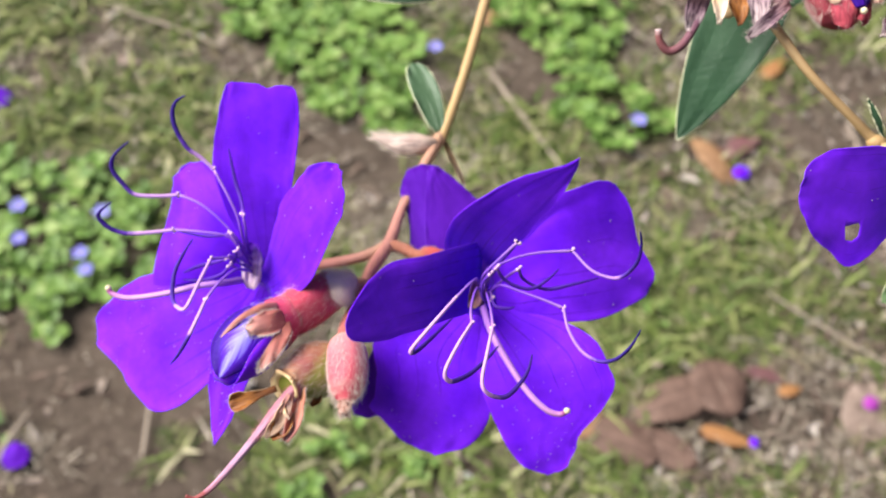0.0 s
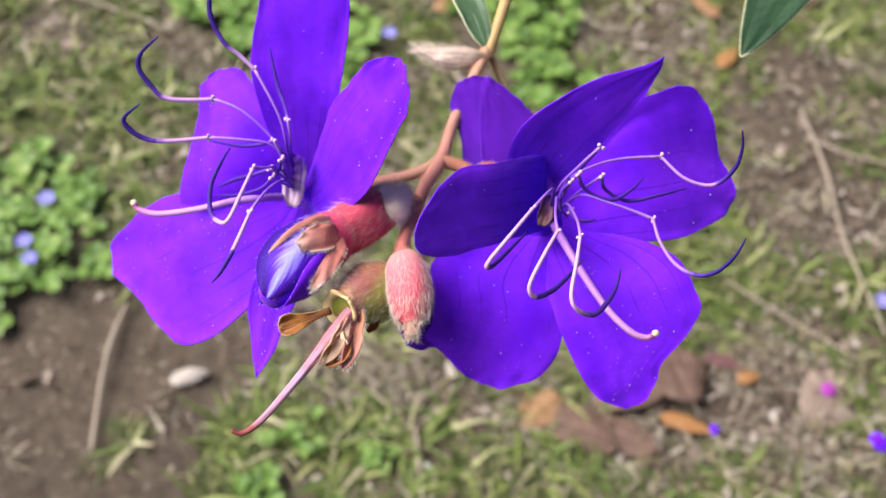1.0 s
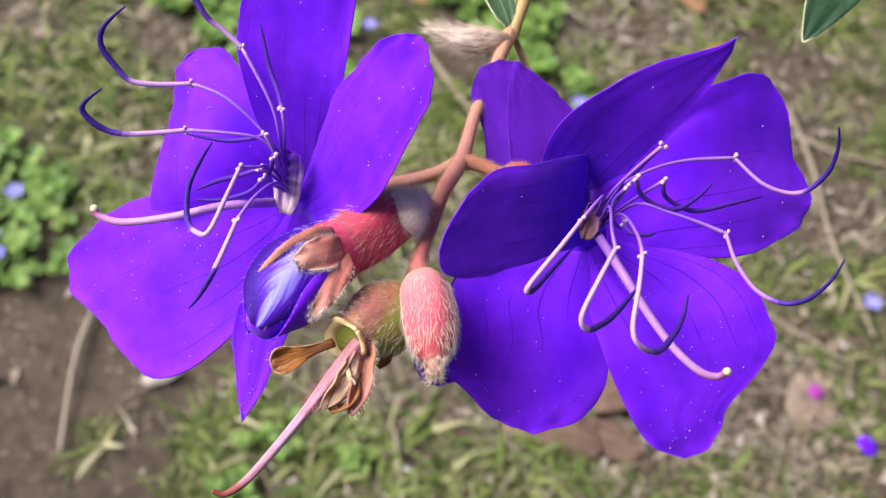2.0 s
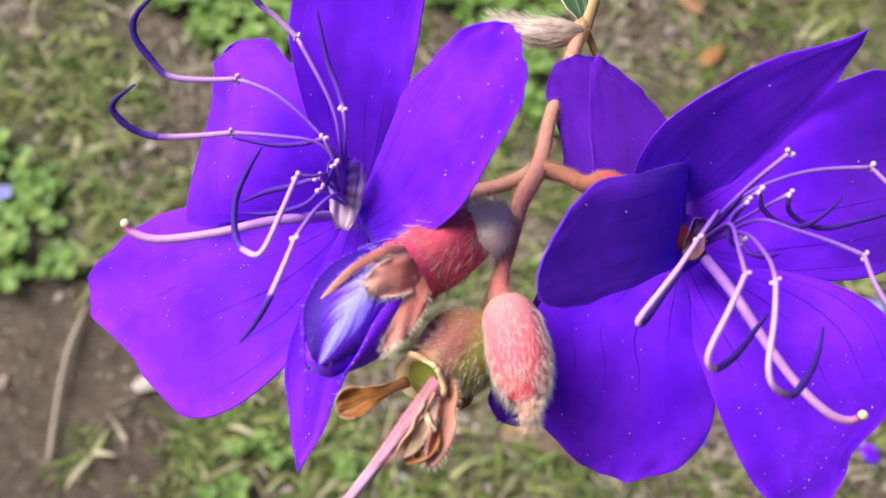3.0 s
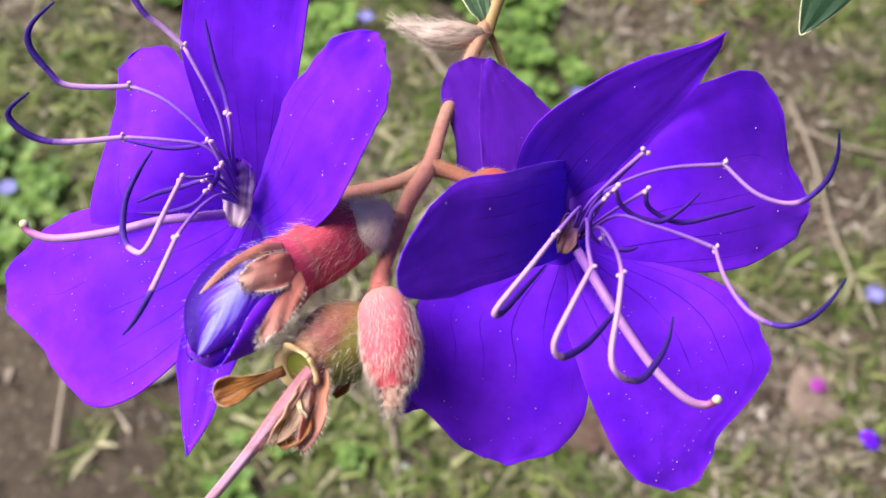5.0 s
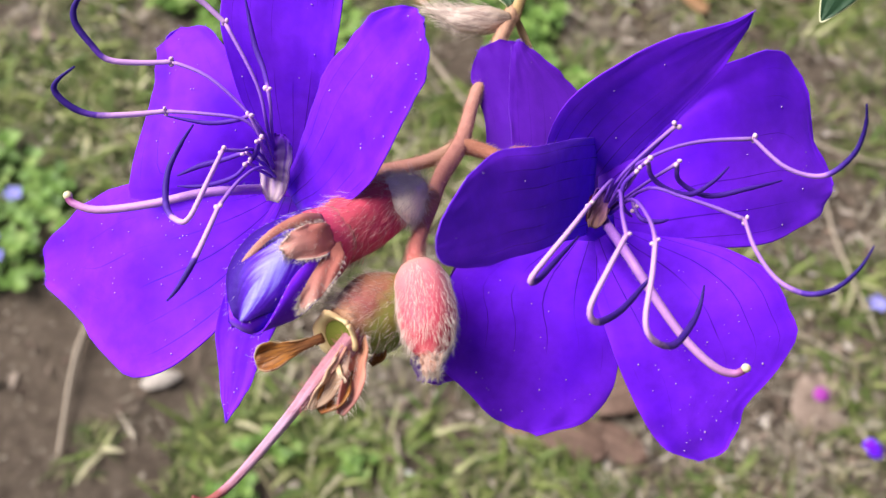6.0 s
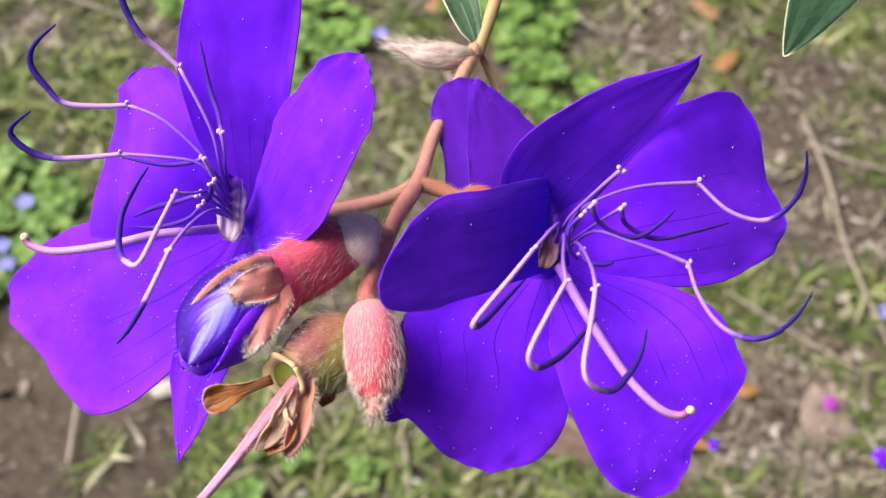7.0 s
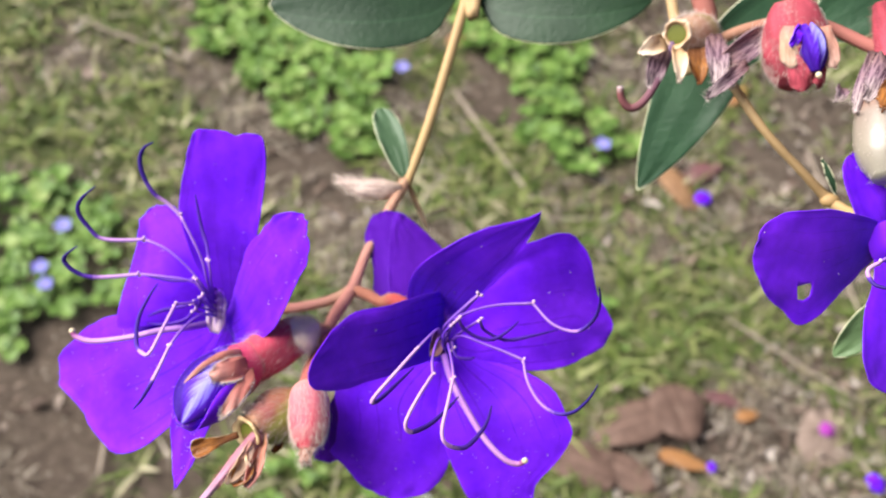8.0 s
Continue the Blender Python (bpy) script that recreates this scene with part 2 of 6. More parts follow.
M_RIM_CREAM = make_along("cream_rim", [(0, (0.46, 0.34, 0.17)), (0.5, (0.54, 0.42, 0.22)), (1, (0.46, 0.28, 0.15))], 0.6, 500, 0.8)
M_RIM = make_along("dry_rim", [(0, (0.40, 0.25, 0.13)), (0.45, (0.40, 0.28, 0.15)), (0.7, (0.20, 0.09, 0.05)), (1, (0.34, 0.20, 0.10))], 0.65, 500, 0.8)
M_CAPSULE_PALE = make_along("pale_capsule", [(0, (0.32, 0.20, 0.11)), (0.4, (0.32, 0.25, 0.09)), (0.7, (0.42, 0.22, 0.15)), (1, (0.50, 0.31, 0.20))], 0.7, 500, 1.5, through_light=0.1)
M_HOLLOW = make_along("green_hollow", [(0, (0.09, 0.10, 0.012)), (1, (0.11, 0.12, 0.016))], 0.5, 900)
M_STALK = make_along("reddish_stalk", [(0, (0.42, 0.26, 0.17)), (0.35, (0.46, 0.22, 0.18)), (0.7, (0.45, 0.165, 0.145)), (1, (0.42, 0.115, 0.105))], 0.8, 1100, 1.6, 0.15)
# stalk colour darkened to offset direct sun; reddish_stalk serves the shaded branch
M_STALK_DIM = make_along("dimmed_stalk", [(0, (0.30, 0.17, 0.11)), (0.5, (0.29, 0.12, 0.095)), (1, (0.28, 0.095, 0.085))], 0.85, 700, 1.8, 0.1)
M_STALK_RED = make_along("stalk_with_red_calyx", [(0, (0.40, 0.17, 0.11)), (0.45, (0.44, 0.16, 0.10)), (0.62, (0.46, 0.085, 0.075)), (1, (0.42, 0.05, 0.07))], 0.75, 900, 1.2, 0.15)
M_STEM = make_along("tan_stem", [(0, (0.36, 0.23, 0.10)), (0.05, (0.38, 0.25, 0.11)), (0.5, (0.36, 0.24, 0.12)), (1, (0.26, 0.18, 0.10))], 0.6, 700)
M_HAIR = make_along("pale_hair", [(0, (0.66, 0.54, 0.49)), (1, (0.90, 0.86, 0.82))], 0.5)
M_FRINGE = make_along("petal_fringe", [(0, (0.20, 0.05, 0.60)), (1, (0.42, 0.28, 0.75))], 0.6)
M_DOWN = make_along("rusty_down", [(0, (0.54, 0.28, 0.22)), (1, (0.80, 0.62, 0.53))], 0.7)
M_HAIR_RED = make_along("reddish_hair", [(0, (0.54, 0.14, 0.18)), (1, (0.74, 0.44, 0.46))], 0.6)
M_SILKY = make_fibre("streaked_silky_bud", [(0, (0.50, 0.35, 0.26)), (0.4, (0.56, 0.43, 0.38)), (1, (0.70, 0.60, 0.54))], (0.24, 0.15, 0.14), 0.7, 0.1, 0.6)
M_BRACT = make_along("woolly_bract", [(0, (0.90, 0.80, 0.66)), (0.5, (0.78, 0.64, 0.52)), (1, (0.86, 0.76, 0.62))], 0.75, 600, 0.5)
M_BRACT_PURPLE = make_fibre("withered_bract", [(0, (0.24, 0.13, 0.12)), (0.5, (0.26, 0.16, 0.20)), (1, (0.50, 0.41, 0.40))], (0.045, 0.015, 0.035), 0.75, 0.1, 0.85)
M_PALECUP = make_along("pale_calyx", [(0, (0.30, 0.12, 0.07)), (0.3, (0.26, 0.13, 0.09)), (0.45, (0.24, 0.19, 0.16)), (1, (0.27, 0.245, 0.195))], 0.32, 300, 0.6, 0.6)
M_SEPAL_RIM = make_along("sepal_rim", [(0, (0.60, 0.40, 0.33)), (1, (0.78, 0.62, 0.56))], 0.7, 600, 0.5)
M_MARGIN = make_along("leaf_margin", [(0, (0.58, 0.57, 0.36)), (1, (0.72, 0.70, 0.50))], 0.6)


def make_leaf(name="leaf_green", dark=(0.017, 0.052, 0.022), light=(0.030, 0.080, 0.036)):
    m, t, b = mat_new(name)
    u, v = uv_axes(t)
    col = ramp(t, noise_out(t, 60, 4), [(0.3, dark), (0.7, light)])
    lines = calc(t, "ABSOLUTE", calc(t, "SUBTRACT", calc(t, "FRACT", calc(t, "MULTIPLY", u, 3.0)), 0.5))
    col = mix(t, col, (0.050, 0.12, 0.055), calc(t, "MULTIPLY", calc(t, "LESS_THAN", lines, 0.025), 0.25))
    t.links.new(col, b.inputs["Base Color"])
    b.inputs["Roughness"].default_value, b.inputs["Specular IOR Level"].default_value = 0.5, 0.4
    b.inputs["Sheen Weight"].default_value = 0.06
    n = bump(t, b, calc(t, "ADD", calc(t, "MULTIPLY", lines, 1.5), noise_out(t, 500, 4)), 0.4, 0.0006)
    translucent(t, b, (0.06, 0.14, 0.03), 0.12, n)
    return m


M_LEAF = make_leaf()
M_LEAF_DARK = make_leaf("dark_leaf_green", (0.011, 0.034, 0.014), (0.020, 0.054, 0.022))
M_LEAF_BRIGHT = make_leaf("bright_leaf_green", (0.085, 0.150, 0.060), (0.130, 0.210, 0.090))
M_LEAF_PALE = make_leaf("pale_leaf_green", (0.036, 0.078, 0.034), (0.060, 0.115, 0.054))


def make_budblue():
    m, t, b = mat_new("furled_petals")
    u, v = uv_axes(t)
    # silvery sheen painted as a band along the rolled petal's middle, feathered by the veins
    pos = t.nodes.new("ShaderNodeCombineXYZ")
    t.links.new(calc(t, "SUBTRACT", calc(t, "MULTIPLY", v, 15.0), calc(t, "MULTIPLY", calc(t, "ABSOLUTE", u), 24.0)), pos.inputs[0])
    t.links.new(calc(t, "MULTIPLY", u, 4.0), pos.inputs[1])
    feather = t.nodes.new("ShaderNodeTexNoise")
    feather.inputs["Scale"].default_value, feather.inputs["Detail"].default_value = 1.0, 3.0
    t.links.new(pos.outputs[0], feather.inputs["Vector"])
    middle = calc(t, "ABSOLUTE", calc(t, "SUBTRACT", calc(t, "ADD", u, 0.05), calc(t, "MULTIPLY", calc(t, "SINE", calc(t, "MULTIPLY", v, 4.0)), 0.06)))
    streak = calc(t, "ADD", calc(t, "SUBTRACT", 0.98, calc(t, "MULTIPLY", middle, 3.2)), calc(t, "MULTIPLY", calc(t, "SUBTRACT", feather.outputs["Fac"], 0.5), 1.0))
    col = ramp(t, streak, [(0.0, (0.030, 0.002, 0.20)), (0.34, (0.055, 0.003, 0.34)), (0.50, (0.085, 0.015, 0.48)), (0.72, (0.20, 0.15, 0.64)), (1.0, (0.31, 0.29, 0.72))])
    t.links.new(col, b.inputs["Base Color"])
    b.inputs["Roughness"].default_value, b.inputs["Sheen Weight"].default_value = 0.65, 0.0
    b.inputs["Specular IOR Level"].default_value = 0.2
    bump(t, b, noise_out(t, 500, 4), 0.5, 0.0006)
    return m


M_BUDBLUE = make_budblue()


def make_soil():
    m, t, b = mat_new("soil")
    a = ramp(t, noise_out(t, 2.2, 5, 0.65), [(0.3, (0.056, 0.039, 0.031)), (0.55, (0.092, 0.067, 0.053)), (0.75, (0.145, 0.112, 0.090))])
    c = ramp(t, noise_out(t, 34, 7, 0.72), [(0.32, (0.040, 0.029, 0.022)), (0.62, (0.175, 0.138, 0.108))])
    col = mix(t, a, c, 0.5)
    # farther off the lawn closes
    g = t.nodes.new("ShaderNodeNewGeometry")
    far = t.nodes.new("ShaderNodeVectorMath")
    far.operation = "DISTANCE"
    far.inputs[1].default_value = (0.0, 1.3, 0.0)
    t.links.new(g.outputs["Position"], far.inputs[0])
    lawn = ramp(t, noise_out(t, 9, 6, 0.7), [(0.3, (0.06, 0.08, 0.03)), (0.5, (0.11, 0.13, 0.045)), (0.7, (0.19, 0.165, 0.10))])
    closed = calc(t, "MINIMUM", calc(t, "MAXIMUM", calc(t, "ADD", calc(t, "SUBTRACT", far.outputs["Value"], 1.3), calc(t, "MULTIPLY", calc(t, "SUBTRACT", noise_out(t, 3, 4), 0.5), 1.6)), 0.0), 0.85)
    col = mix(t, col, lawn, closed)
    t.links.new(col, b.inputs["Base Color"])
    b.inputs["Roughness"].default_value, b.inputs["Specular IOR Level"].default_value = 0.92, 0.15
    bump(t, b, noise_out(t, 110, 8, 0.75), 0.9, 0.012)
    return m


M_SOIL = make_soil()
M_GRASS = make_scatter("grass", [(0.0, (0.034, 0.062, 0.013)), (0.35, (0.080, 0.126, 0.026)), (0.7, (0.160, 0.195, 0.056)), (1.0, (0.44, 0.40, 0.22))], 0.6, 0.2)
M_GRASS_BROAD = make_scatter("broad_grass", [(0.0, (0.075, 0.140, 0.024)), (0.55, (0.195, 0.255, 0.058)), (0.85, (0.34, 0.37, 0.13)), (1.0, (0.60, 0.54, 0.36))], 0.55, 0.2)
M_STRAW = make_scatter("straw", [(0.0, (0.062, 0.046, 0.034)), (0.35, (0.145, 0.112, 0.088)), (0.7, (0.25, 0.205, 0.165)), (1.0, (0.60, 0.52, 0.43))], 0.8)
M_BLEACHED = make_scatter("bleached_blade", [(0.0, (0.20, 0.17, 0.09)), (0.6, (0.36, 0.31, 0.19)), (1.0, (0.70, 0.62, 0.48))], 0.75, 0.15)
M_CLOVER = make_scatter("clover", [(0.0, (0.060, 0.140, 0.022)), (0.45, (0.150, 0.285, 0.052)), (0.85, (0.250, 0.400, 0.095)), (1.0, (0.36, 0.46, 0.16))], 0.5, 0.22, 150)
M_FLAKE = make_scatter("leaf_flakes", [(0.0, (0.055, 0.034, 0.030)), (0.35, (0.11, 0.07, 0.058)), (0.6, (0.21, 0.15, 0.12)), (0.8, (0.30, 0.235, 0.20)), (1.0, (0.55, 0.48, 0.44))], 0.8)
M_CRUMB = make_scatter("crumbs", [(0.0, (0.04, 0.030, 0.022)), (0.6, (0.13, 0.098, 0.075)), (1.0, (0.36, 0.31, 0.26))], 0.95)


def make_dead(name, dark, light):
    m, t, b = mat_new(name)
    u, v = uv_axes(t)
    col = ramp(t, noise_out(t, 45, 5, 0.7), [(0.3, dark), (0.7, light)])
    rib = calc(t, "LESS_THAN", calc(t, "ABSOLUTE", u), 0.022)
    col = mix(t, col, tuple(min(1, c * 1.5) for c in light), calc(t, "MULTIPLY", rib, 0.35))
    t.links.new(col, b.inputs["Base Color"])
    b.inputs["Roughness"].default_value, b.inputs["Specular IOR Level"].default_value = 0.65, 0.3
    n = bump(t, b, noise_out(t, 160, 6), 0.5, 0.003)
    translucent(t, b, col, 0.08, n)
    return m


M_DEAD = make_dead("dead_leaf", (0.075, 0.042, 0.032), (0.16, 0.098, 0.075))
M_DEAD_TAN = make_dead("dead_leaf_tan", (0.17, 0.085, 0.04), (0.29, 0.165, 0.085))
M_DEAD_ORANGE = make_dead("dead_leaf_orange", (0.19, 0.08, 0.028), (0.31, 0.15, 0.055))
M_DEAD_PURPLE = make_dead("dead_leaf_purple", (0.08, 0.035, 0.04), (0.17, 0.075, 0.075))
M_DEAD_PALE = make_dead("dead_leaf_pale", (0.15, 0.105, 0.085), (0.27, 0.20, 0.165))
M_DEAD_WHITE = make_dead("dead_leaf_bleached", (0.24, 0.20, 0.18), (0.44, 0.39, 0.36))
M_TWIG = make_along("twig", [(0, (0.22, 0.175, 0.14)), (1, (0.33, 0.27, 0.215))], 0.8, 120, 0.5)
M_BLUE = make_petal("lilac_blue_petal", (0.20, 0.20, 0.62), (0.12, 0.10, 0.5), (0.34, 0.33, 0.72), 0.3)
M_WHITE = make_along("pale_scrap", [(0, (0.62, 0.60, 0.58)), (1, (0.72, 0.70, 0.68))], 0.7, 200)
M_FALLEN_PINK = make_petal("fallen_pink_petal", (0.30, 0.04, 0.32), (0.12, 0.01, 0.18), (0.45, 0.08, 0.40), 0.3)

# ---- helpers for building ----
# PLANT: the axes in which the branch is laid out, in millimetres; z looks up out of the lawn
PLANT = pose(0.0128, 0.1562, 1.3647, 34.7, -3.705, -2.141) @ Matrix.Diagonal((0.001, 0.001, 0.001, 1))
rng = random.Random(7)


def thing(name, base, label, category, group="", kind="", in_plant=True):
    """An Empty at the base of a thing."""
    ob = new(name)
    ob.empty_display_size = 0.01
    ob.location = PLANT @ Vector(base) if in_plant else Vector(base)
    return tagged(ob, label, category, group, kind)


def part(name, bm, material, parent=None, label="", in_plant=True, kind="", solid=0.0):
    """Links a bmesh, laid out in the plant's millimetres or in world metres, as one mesh under a thing or a part."""
    top = parent
    while top is not None and top.parent is not None:
        top = top.parent
    if in_plant:
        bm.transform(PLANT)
    if top is not None:
        bm.transform(Matrix.Translation(-top.location))
    for f in bm.faces:
        f.smooth = True
    me = bpy.data.meshes.new(name)
    bm.to_mesh(me)
    bm.free()
    me.materials.append(material)
    ob = new(name, me)
    ob.parent = parent
    if solid:
        s = ob.modifiers.new("thickness", "SOLIDIFY")
        s.thickness, s.offset = solid, 0.0
    return tagged(ob, label, kind=kind)


def fade(xs, s):
    """Smooth value of a row of evenly spaced numbers at s from 0 to 1."""
    n = len(xs) - 1
    x = min(max(s, 0.0), 1.0) * n
    i = min(int(x), n - 1)
    f = x - i
    p0, p1, p2, p3 = xs[max(i - 1, 0)], xs[i], xs[i + 1], xs[min(i + 2, n)]
    return 0.5 * (2 * p1 + (p2 - p0) * f + (2 * p0 - 5 * p1 + 4 * p2 - p3) * f * f + (3 * p1 - p0 - 3 * p2 + p3) * f ** 3)


def curve_points(pts, count):
    xs = [[p[k] for p in pts] for k in range(3)]
    return [Vector([fade(x, i / (count - 1)) for x in xs]) for i in range(count)]


def sheet(bm, grid, uvs):
    """Faces over a grid of points, with u and v on them."""
    uv = bm.loops.layers.uv.verify()
    rows = [[bm.verts.new(p) for p in r] for r in grid]
    for i in range(len(rows) - 1):
        for j in range(len(rows[0]) - 1):
            f = bm.faces.new((rows[i][j], rows[i][j + 1], rows[i + 1][j + 1], rows[i + 1][j]))
            for loop, (a, b) in zip(f.loops, ((i, j), (i, j + 1), (i + 1, j + 1), (i + 1, j))):
                loop[uv].uv = uvs(a, b)
    return rows


def tube(bm, pts, radii, count=14, sides=8, ridge=None, caps=True):
    """A round stalk or bud along a smooth line with a smooth row of radii. Returns the frames along it."""
    line = curve_points(pts, count)
    grid, frames = [], []
    side = None
    for i, p in enumerate(line):
        d = (line[min(i + 1, count - 1)] - line[max(i - 1, 0)]).normalized()
        if side is None:
            side = d.orthogonal().normalized()
        side = (side - d * side.dot(d)).normalized()
        up = d.cross(side)
        s = i / (count - 1)
        r = max(fade(radii, s), 0.004 * max(radii))
        frames.append((p, d, side, up, r))
        row = []
        for k in range(sides + 1):
            a = 2 * math.pi * k / sides
            rr = r * (1 + (ridge(a, s) if ridge else 0.0))
            row.append(p + side * (math.cos(a) * rr) + up * (math.sin(a) * rr))
        grid.append(row)
    rows = sheet(bm, grid, lambda i, j: (j / sides, i / (count - 1)))
    if caps:
        uv = bm.loops.layers.uv.verify()
        for row, v_at in ((rows[0], 0.0), (list(reversed(rows[-1])), 1.0)):
            f = bm.faces.new(list(reversed(row[:-1])))
            for loop in f.loops:
                loop[uv].uv = (0.5, v_at)
    bmesh.ops.remove_doubles(bm, verts=bm.verts, dist=1e-5)
    return frames


def ball(bm, centre, radius, stretch=(1, 1, 1)):
    m = Matrix.Translation(centre) @ Matrix.Diagonal((*[radius * s for s in stretch], 1))
    bmesh.ops.create_icosphere(bm, subdivisions=2, radius=1, matrix=m)


def around(frames, spots):
    """Points and normals on a tube for (s, angle) pairs."""
    out = []
    for s, a in spots:
        at = s * (len(frames) - 1)
        k = min(int(at), len(frames) - 2)
        p, d, side, up, r = [x + (y - x) * (at - k) for x, y in zip(frames[k], frames[k + 1])]
        n = side * math.cos(a) + up * math.sin(a)
        out.append((p + n * r * 0.97, n, d))
    return out


def hairs(roots, length, lean, thick=0.05, droop=0.3):
    """Fine tapering hairs: three-sided, bent, one bmesh for the whole coat."""
    bm = bmesh.new()
    for p, n, d in roots:
        ln = length * rng.uniform(0.5, 1.25)
        jit = Vector((rng.uniform(-1, 1), rng.uniform(-1, 1), rng.uniform(-1, 1)))
        way = (n + d * lean + jit * 0.45).normalized()
        bend = (d * 0.5 + jit * 0.5) * droop
        a = way.orthogonal().normalized() * thick
        b = way.cross(a).normalized() * thick
        rings = []
        for q, w in ((0.0, 1.0), (0.5, 0.7)):
            c = p + way * ln * q + bend * ln * q * q
            rings.append([bm.verts.new(c + a * w), bm.verts.new(c - a * w * 0.5 + b * w * 0.87), bm.verts.new(c - a * w * 0.5 - b * w * 0.87)])
        tip = bm.verts.new(p + way * ln + bend * ln)
        for k in range(3):
            bm.faces.new((rings[0][k], rings[0][(k + 1) % 3], rings[1][(k + 1) % 3], rings[1][k]))
            bm.faces.new((rings[1][k], rings[1][(k + 1) % 3], tip))
    return bm


def spread_spots(count, lo=0.03, hi=0.97):
    return [(rng.uniform(lo, hi), rng.uniform(0, 2 * math.pi)) for _ in range(count)]


def blade(base, tip, slope, left, right, bow=0.0, cup=0.0, dip=0.0, ruffle=0.5, rows=26, cols=18, seed=0.0, hole=None, notch=None, roll=0.0):
    """A petal, sepal or leaf. It runs from base to tip; left and right are its half widths (mm) at stations that crowd towards
    the tip, slope tips it sideways, bow arches it lengthwise, cup lifts its rims, dip sinks its foot, ruffle crinkles the rim."""
    b, p = Vector(base), Vector(tip)
    along = (p - b).normalized()
    length = (p - b).length
    side = Vector((-along.y, along.x, 0)).normalized()
    side.z = slope
    side = (side - along * side.dot(along)).normalized()
    face = along.cross(side)
    bm = bmesh.new()
    grid, spots = [], []
    for i in range(rows):
        q = i / (rows - 1)
        s = math.sin(q * math.pi / 2)
        lw, rw = fade(left, q), fade(right, q)
        mid, half = (lw + rw) / 2, max((lw - rw) / 2, 0.05)
        wide = max(max(left), -min(right))
        row = []
        for j in range(cols):
            c = math.sin((j / (cols - 1) * 2 - 1) * math.pi / 2)
            w = mid + half * c
            rel = w / wide
            wave = noise.noise(Vector((s * 3.1 + seed * 7.7, rel * 2.3 + seed, seed * 1.3)))
            crinkle = noise.noise(Vector((s * 11 + seed, rel * 9, seed * 3.1)))
            rim = abs(c) ** 3 * 0.7 + s ** 6 * 0.6
            h = bow * 4 * s * (1 - s) + cup * rel * rel * (0.3 + 0.7 * s)
            h += ruffle * (wave * (0.5 + rim) * 1.4 + crinkle * rim * 0.9)
            h -= abs(roll) * max(0.0, c * math.copysign(1, roll) - 0.55) ** 2 * 5 * min(1.0, 0.25 + 5 * s) * min(1.0, 3.5 * (1 - s))
            edge = 1 + 0.015 * crinkle * rim
            if notch:
                s_at = s - notch[1] * math.exp(-((c - notch[0]) / notch[2]) ** 2) * s ** 8
            else:
                s_at = s
            v = b + along * (length * s_at) + side * (w * edge) + face * h
            v.z -= dip * max(0.0, 1 - s / 0.55) ** 2
            row.append(v)
        grid.append(row)
        spots.append(row)
    sheet(bm, grid, lambda i, j: (j / (cols - 1) - 0.5, math.sin(i / (rows - 1) * math.pi / 2)))
    bm.normal_update()
    if hole:
        c, r = Vector(hole[0]), hole[1]
        near = [f for f in bm.faces if (f.calc_center_median() - c).length < r]
        bmesh.ops.delete(bm, geom=near, context="FACES")
        for v in bm.verts:
            if v.is_boundary and (v.co - c).length < r * 1.6:
                away = v.co - c
                away -= face * away.dot(face)
                v.co = c + away.normalized() * r + face * (v.co - c).dot(face)
    return bm, grid, face


LANCE = tuple(6.0 * 2.1 * math.sin(math.pi / 2 * i / 11) ** 0.58 * (1.0001 - math.sin(math.pi / 2 * i / 11)) ** 0.76 + 0.05 for i in range(12))
TAPER = tuple(6.0 * 1.55 * (0.02 + math.sin(math.pi / 2 * i / 11)) ** 0.30 * (1.0001 - math.sin(math.pi / 2 * i / 11)) ** 0.82 + 0.05 for i in range(12))
TONGUE = (1.6, 2.0, 2.2, 2.3, 2.3, 2.2, 2.0, 1.7, 1.3, 0.9, 0.5, 0.1)


def scaled(profile, k):
    return tuple(x * k for x in profile), tuple(-x * k for x in profile)


def sepal(base, tip, width, material, parent, name="sepal", slope=0.0, bow=0.5, cup=0.6, label="", hair=0, hair_len=1.2):
    l, r = scaled(TONGUE, width / 4.6)
    bm, grid, face = blade(base, tip, slope, l, r, bow=bow, cup=cup, ruffle=1.3, rows=14, cols=8, seed=rng.random() * 9)
    ob = part(name, bm, material, parent, label, solid=0.0003)
    if hair:
        roots = []
        for _ in range(hair):
            i, j = rng.randrange(1, 14), rng.choice((0, 1, 3, 5, 6, 7))
            p = grid[i][j]
            out = (grid[i][j] - (grid[i][3] + grid[i][4]) / 2)
            n = (face + out.normalized() * (0.8 if out.length > 0.2 else 0)).normalized()
            roots.append((p, n, (Vector(tip) - Vector(base)).normalized()))
        part("hair", hairs(roots, hair_len, 0.6, 0.026), M_HAIR, ob, "fine pale hairs", kind="stuff")
    return ob


